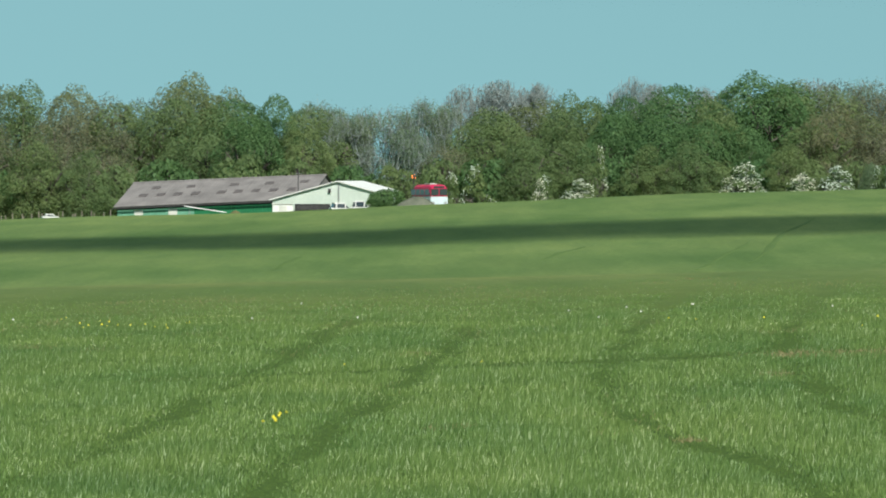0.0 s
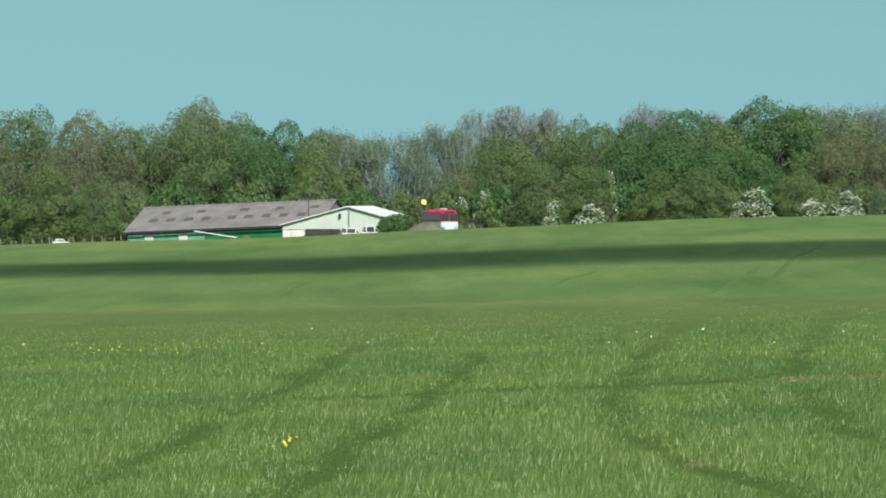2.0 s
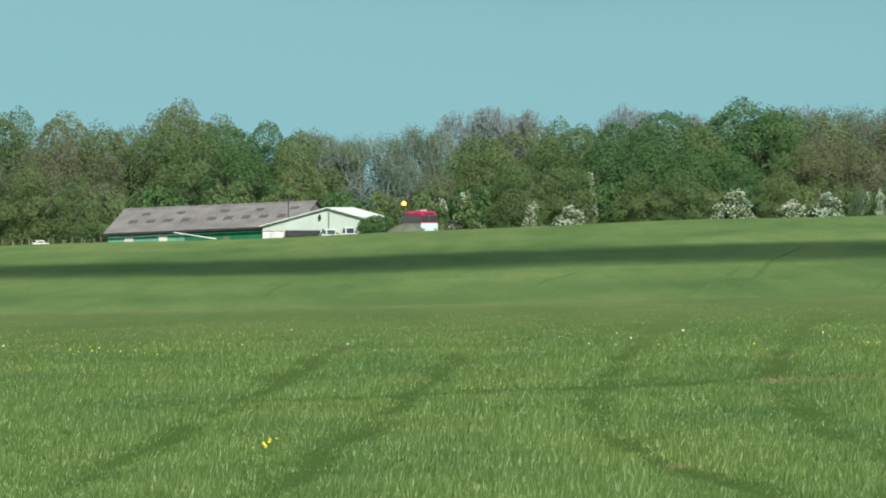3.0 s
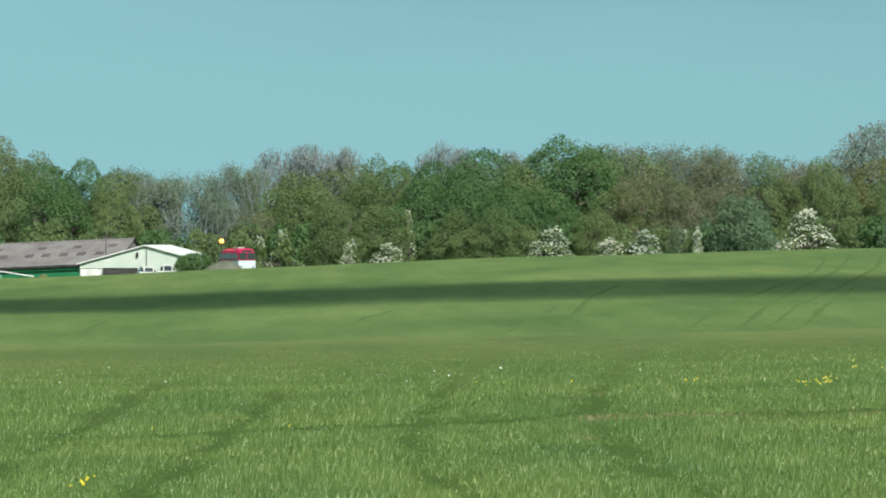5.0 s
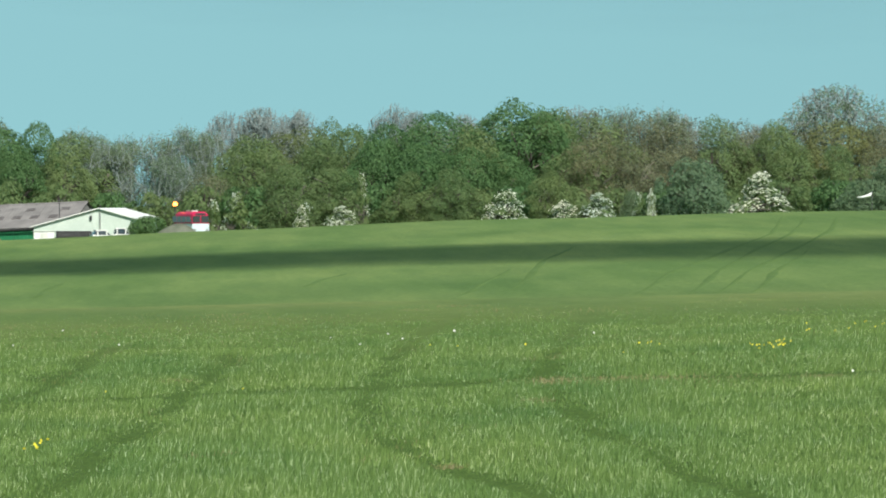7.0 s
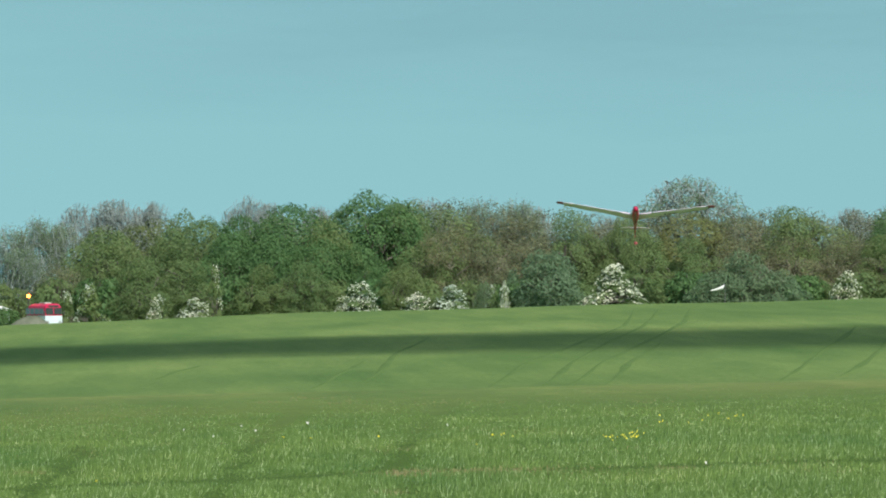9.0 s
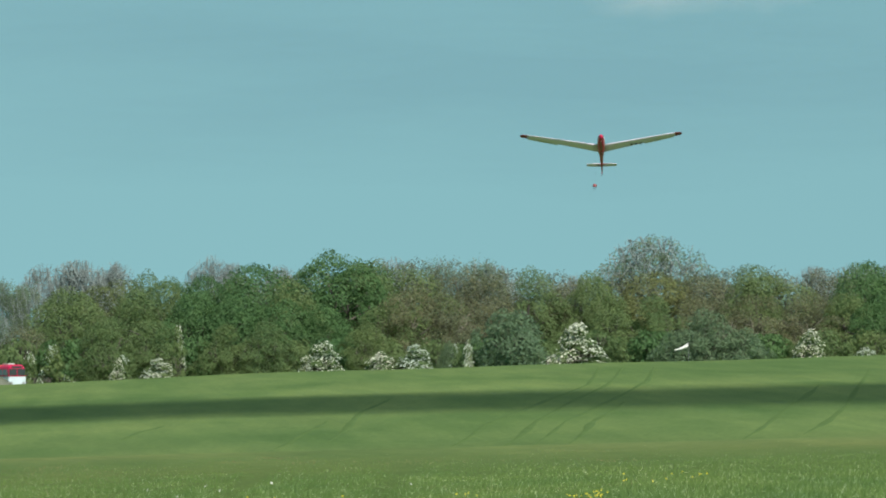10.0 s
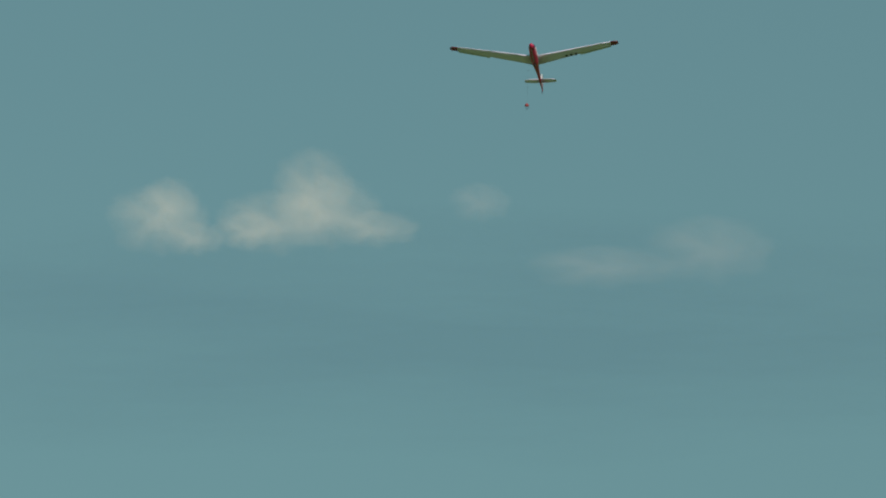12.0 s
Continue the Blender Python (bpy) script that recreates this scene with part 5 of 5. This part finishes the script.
def wisp_material(name, tint, strength):
    """A far cloud's veil: dense in the middle, torn into nothing at its edges."""
    m, nt, p = material(name, 1.0)
    p.inputs["Base Color"].default_value = (*tint, 1)
    p.inputs["Specular IOR Level"].default_value = 0.0
    co = nt.nodes.new("ShaderNodeTexCoord")
    grad = nt.nodes.new("ShaderNodeTexGradient")
    grad.gradient_type = "SPHERICAL"
    mp = nt.nodes.new("ShaderNodeMapping")
    mp.inputs["Scale"].default_value = (1.0, 1.0, 1.0)
    warp = nt.nodes.new("ShaderNodeTexNoise")
    warp.inputs["Scale"].default_value, warp.inputs["Detail"].default_value = 1.6, 5.0
    nt.links.new(co.outputs["Object"], warp.inputs["Vector"])
    shove = nt.nodes.new("ShaderNodeVectorMath")
    shove.operation = "MULTIPLY_ADD"
    shove.inputs[1].default_value = (0.7, 0.7, 0.0)
    nt.links.new(warp.outputs["Color"], shove.inputs[0])
    nt.links.new(co.outputs["Object"], shove.inputs[2])
    mp.inputs["Location"].default_value = (-0.35, -0.35, 0)
    nt.links.new(shove.outputs[0], mp.inputs[0])
    n = nt.nodes.new("ShaderNodeTexNoise")
    n.inputs["Scale"].default_value, n.inputs["Detail"].default_value = 2.2, 6.0
    nt.links.new(co.outputs["Object"], n.inputs["Vector"])
    nt.links.new(mp.outputs[0], grad.inputs[0])
    add = nt.nodes.new("ShaderNodeMath")
    add.operation = "MULTIPLY"
    nt.links.new(n.outputs["Fac"], add.inputs[0])
    nt.links.new(grad.outputs["Fac"], add.inputs[1])
    a = ramp(nt, add.outputs[0], [(0.05, (0, 0, 0)), (0.2, (strength * 0.4,) * 3), (0.45, (strength,) * 3)])
    t = nt.nodes.new("ShaderNodeBsdfTransparent")
    s = nt.nodes.new("ShaderNodeMixShader")
    nt.links.new(a, s.inputs[0])
    nt.links.new(t.outputs[0], s.inputs[1])
    nt.links.new(p.outputs[0], s.inputs[2])
    nt.links.new(s.outputs[0], nt.nodes["Material Output"].inputs[0])
    return m


FAR_CLOUD = wisp_material("far_cloud", (0.76, 0.68, 0.59), 0.21)
HAZE_BANK = wisp_material("blue_grey_far_bank", (0.09, 0.175, 0.24), 0.26)
FAINT_CLOUD = wisp_material("faint_far_cloud", (0.62, 0.58, 0.56), 0.14)


def far_cloud(bearing, rise, wide, high, mat, turn, label="small soft white cloud low in the far sky"):
    """A cloud bank on the far sky, so far off that it never shifts."""
    d = 4600.0 - 60.0 * turn
    bm = bmesh.new()
    bmesh.ops.create_grid(bm, x_segments=8, y_segments=6, size=1.0)
    b, e = radians(bearing), radians(rise)
    m = Matrix.Translation((d * math.sin(b), d * math.cos(b), EYE[2] + d * math.tan(e))) @ Matrix.Rotation(-b, 4, "Z") @ pose(0, 0, 0, 90, 0, 0)
    ob = part("far_cloud", bm, mat, None, "", False, m)
    ob.scale = (wide / 2, high / 2, 1)
    tagged(ob, label, "cloud", kind="structure")


far_cloud(1.480, 3.122, 79, 51, FAR_CLOUD, 0)
far_cloud(1.569, 3.238, 46, 41, FAR_CLOUD, 1)
far_cloud(1.770, 2.970, 46, 25, FAR_CLOUD, 2)
far_cloud(2.417, 3.104, 88, 46, FAR_CLOUD, 3)
far_cloud(2.712, 3.358, 60, 60, FAR_CLOUD, 4)
far_cloud(2.819, 3.193, 79, 51, FAR_CLOUD, 5)
far_cloud(3.198, 3.050, 69, 28, FAR_CLOUD, 0)
far_cloud(2.194, 3.032, 55, 27, FAR_CLOUD, 1)
far_cloud(5.013, 2.749, 118, 32, FAINT_CLOUD, 0)
far_cloud(5.863, 2.892, 97, 50, FAINT_CLOUD, 1)
far_cloud(4.030, 3.259, 47, 29, FAINT_CLOUD, 2)
far_cloud(4.2, 2.25, 1400, 190, HAZE_BANK, -2, "wide faint blue-grey cloud bank in the far sky")


def motions():
    # the winch pulls the glider towards the camera: run, lift-off, steep climb
    walk(GLIDER, [
        (0, pose(68.33, 862.00, -1.76, 0, 0, 175.4) @ pose(0, 0, 0, 2.0, 0.5, 0)),
        (5.5, pose(68.33, 862.00, -1.76, 0, 0, 175.4) @ pose(0, 0, 0, 2.0, 0.5, 0)),
        (6, pose(66.98, 845.00, -1.73, 0, 0, 175.4) @ pose(0, 0, 0, 2.0, 0.5, 0)),
        (6.5, pose(65.63, 828.00, -1.71, 0, 0, 175.4) @ pose(0, 0, 0, 2.0, 0.5, 0)),
        (6.9, pose(64.27, 810.86, -1.66, 0, 0, 175.4) @ pose(0, 0, 0, 2.0, 0.5, 0)),
        (7.2, pose(63.25, 798.00, -1.02, 0, 0, 175.4) @ pose(0, 0, 0, 2.0, 0.5, 0)),
        (7.8, pose(61.40, 775.00, 0.61, 0, 0, 175.4) @ pose(0, 0, 0, 4.7, 0.5, 0)),
        (8.3, pose(59.97, 757.00, 3.15, 0, 0, 175.4) @ pose(0, 0, 0, 7.0, -0.3, 0)),
        (8.5, pose(59.56, 751.83, 4.63, 0, 0, 175.4) @ pose(0, 0, 0, 9.3, -0.3, 0)),
        (8.7, pose(58.85, 742.0, 6.2, 0, 0, 175.3) @ pose(0, 0, 0, 12.2, -0.8, 0)),
        (9, pose(58.15, 728.92, 8.85, 0, 0, 175.3) @ pose(0, 0, 0, 18.6, -1.5, 0)),
        (9.3, pose(58.1, 727.2, 12.1, 0, 0, 175.2) @ pose(0, 0, 0, 19.2, -0.4, 0)),
        (9.5, pose(58.11, 726.00, 14.33, 0, 0, 175.2) @ pose(0, 0, 0, 21.0, 0.4, 0)),
        (10, pose(57.26, 714.00, 21.36, 0, 0, 175.0) @ pose(0, 0, 0, 24.5, 0.8, 0)),
        (10.5, pose(56.52, 702.00, 28.10, 0, 0, 174.8) @ pose(0, 0, 0, 25.5, 0.5, 0)),
        (11, pose(55.53, 694.67, 36.34, 0, 0, 172.5) @ pose(0, 0, 0, 27.2, 1.8, 0)),
        (11.5, pose(54.51, 687.33, 44.87, 0, 0, 170.8) @ pose(0, 0, 0, 26.2, 1.7, 0)),
        (12, pose(53.00, 680.00, 54.14, 0, 0, 168.5) @ pose(0, 0, 0, 26.5, 1.5, 0)),
    ])
    walk(DROGUE, [
        (0, pose(68.33, 855.00, -2.25, 60)),
        (5.5, pose(68.33, 855.00, -2.25, 60)),
        (6, pose(66.98, 838.00, -2.22, 60)),
        (6.5, pose(65.63, 821.00, -2.20, 60)),
        (6.9, pose(64.27, 803.86, -1.97, 60)),
        (7.2, pose(63.25, 791.00, -1.56, 60)),
        (8.3, pose(59.46, 752.00, 1.38, 30)),
        (9, pose(58.57, 733.92, 6.05, 30)),
        (9.5, pose(57.32, 721.00, 10.98, 30)),
        (10, pose(56.20, 709.00, 17.35, 30)),
        (10.5, pose(55.22, 697.00, 23.83, 30)),
        (11, pose(54.27, 689.67, 31.71, 30)),
        (11.5, pose(53.48, 682.33, 40.51, 30)),
        (12, pose(51.87, 675.00, 49.28, 30)),
    ])
    # the sock swings and lifts in the gusts
    sink = {8.5: -5, 9.0: -7, 9.5: 1, 10.0: -11, 10.5: -22, 11.0: -16}
    gusts = [(k * 0.5, sink.get(k * 0.5, -9 + 6 * math.sin(k * 1.9)), 8 * math.sin(k * 1.3 + 1)) for k in range(25)]
    walk(SOCK, [(t, pose(0, 0, SOCK_HIGH, 0, a, b)) for t, a, b in gusts])
    # the crow crosses from the field's far side, flapping about three times a second
    heading = 84.0
    walk(CROW, [
        (0, pose(162.8, 430, 28.0, 0, 0, heading)),
        (11.3, pose(4.6, 430, 29.6, 0, 0, heading)),
        (12, pose(-5.2, 430, 29.0, 0, 0, heading)),
    ])
    for s, wing in CROW_WINGS:
        walk(wing, [(t, pose(0, 0, 0.02, 0, -s * (10 + 38 * math.sin(t * 18.8 - 0.6)), 0)) for t in [k * 0.08 for k in range(150)] + [12.0]])
    # the beacon lamp turns about once a second after it is switched on
    turn = [(0.0, 154.0), (0.75, 154.0)]
    t = 0.9
    while t < 12.0:
        turn.append((round(t, 2), 180.0 + (t - 0.75) / 0.96 * 360.0 - 4.0))
        t += 0.15
    turn.append((12.0, 180.0 + (12.0 - 0.75) / 0.96 * 360.0 - 4.0))
    walk(BEACON, [(t, BEACON_AT @ pose(0, 0, 0, 0, 0, a)) for t, a in turn])


motions()
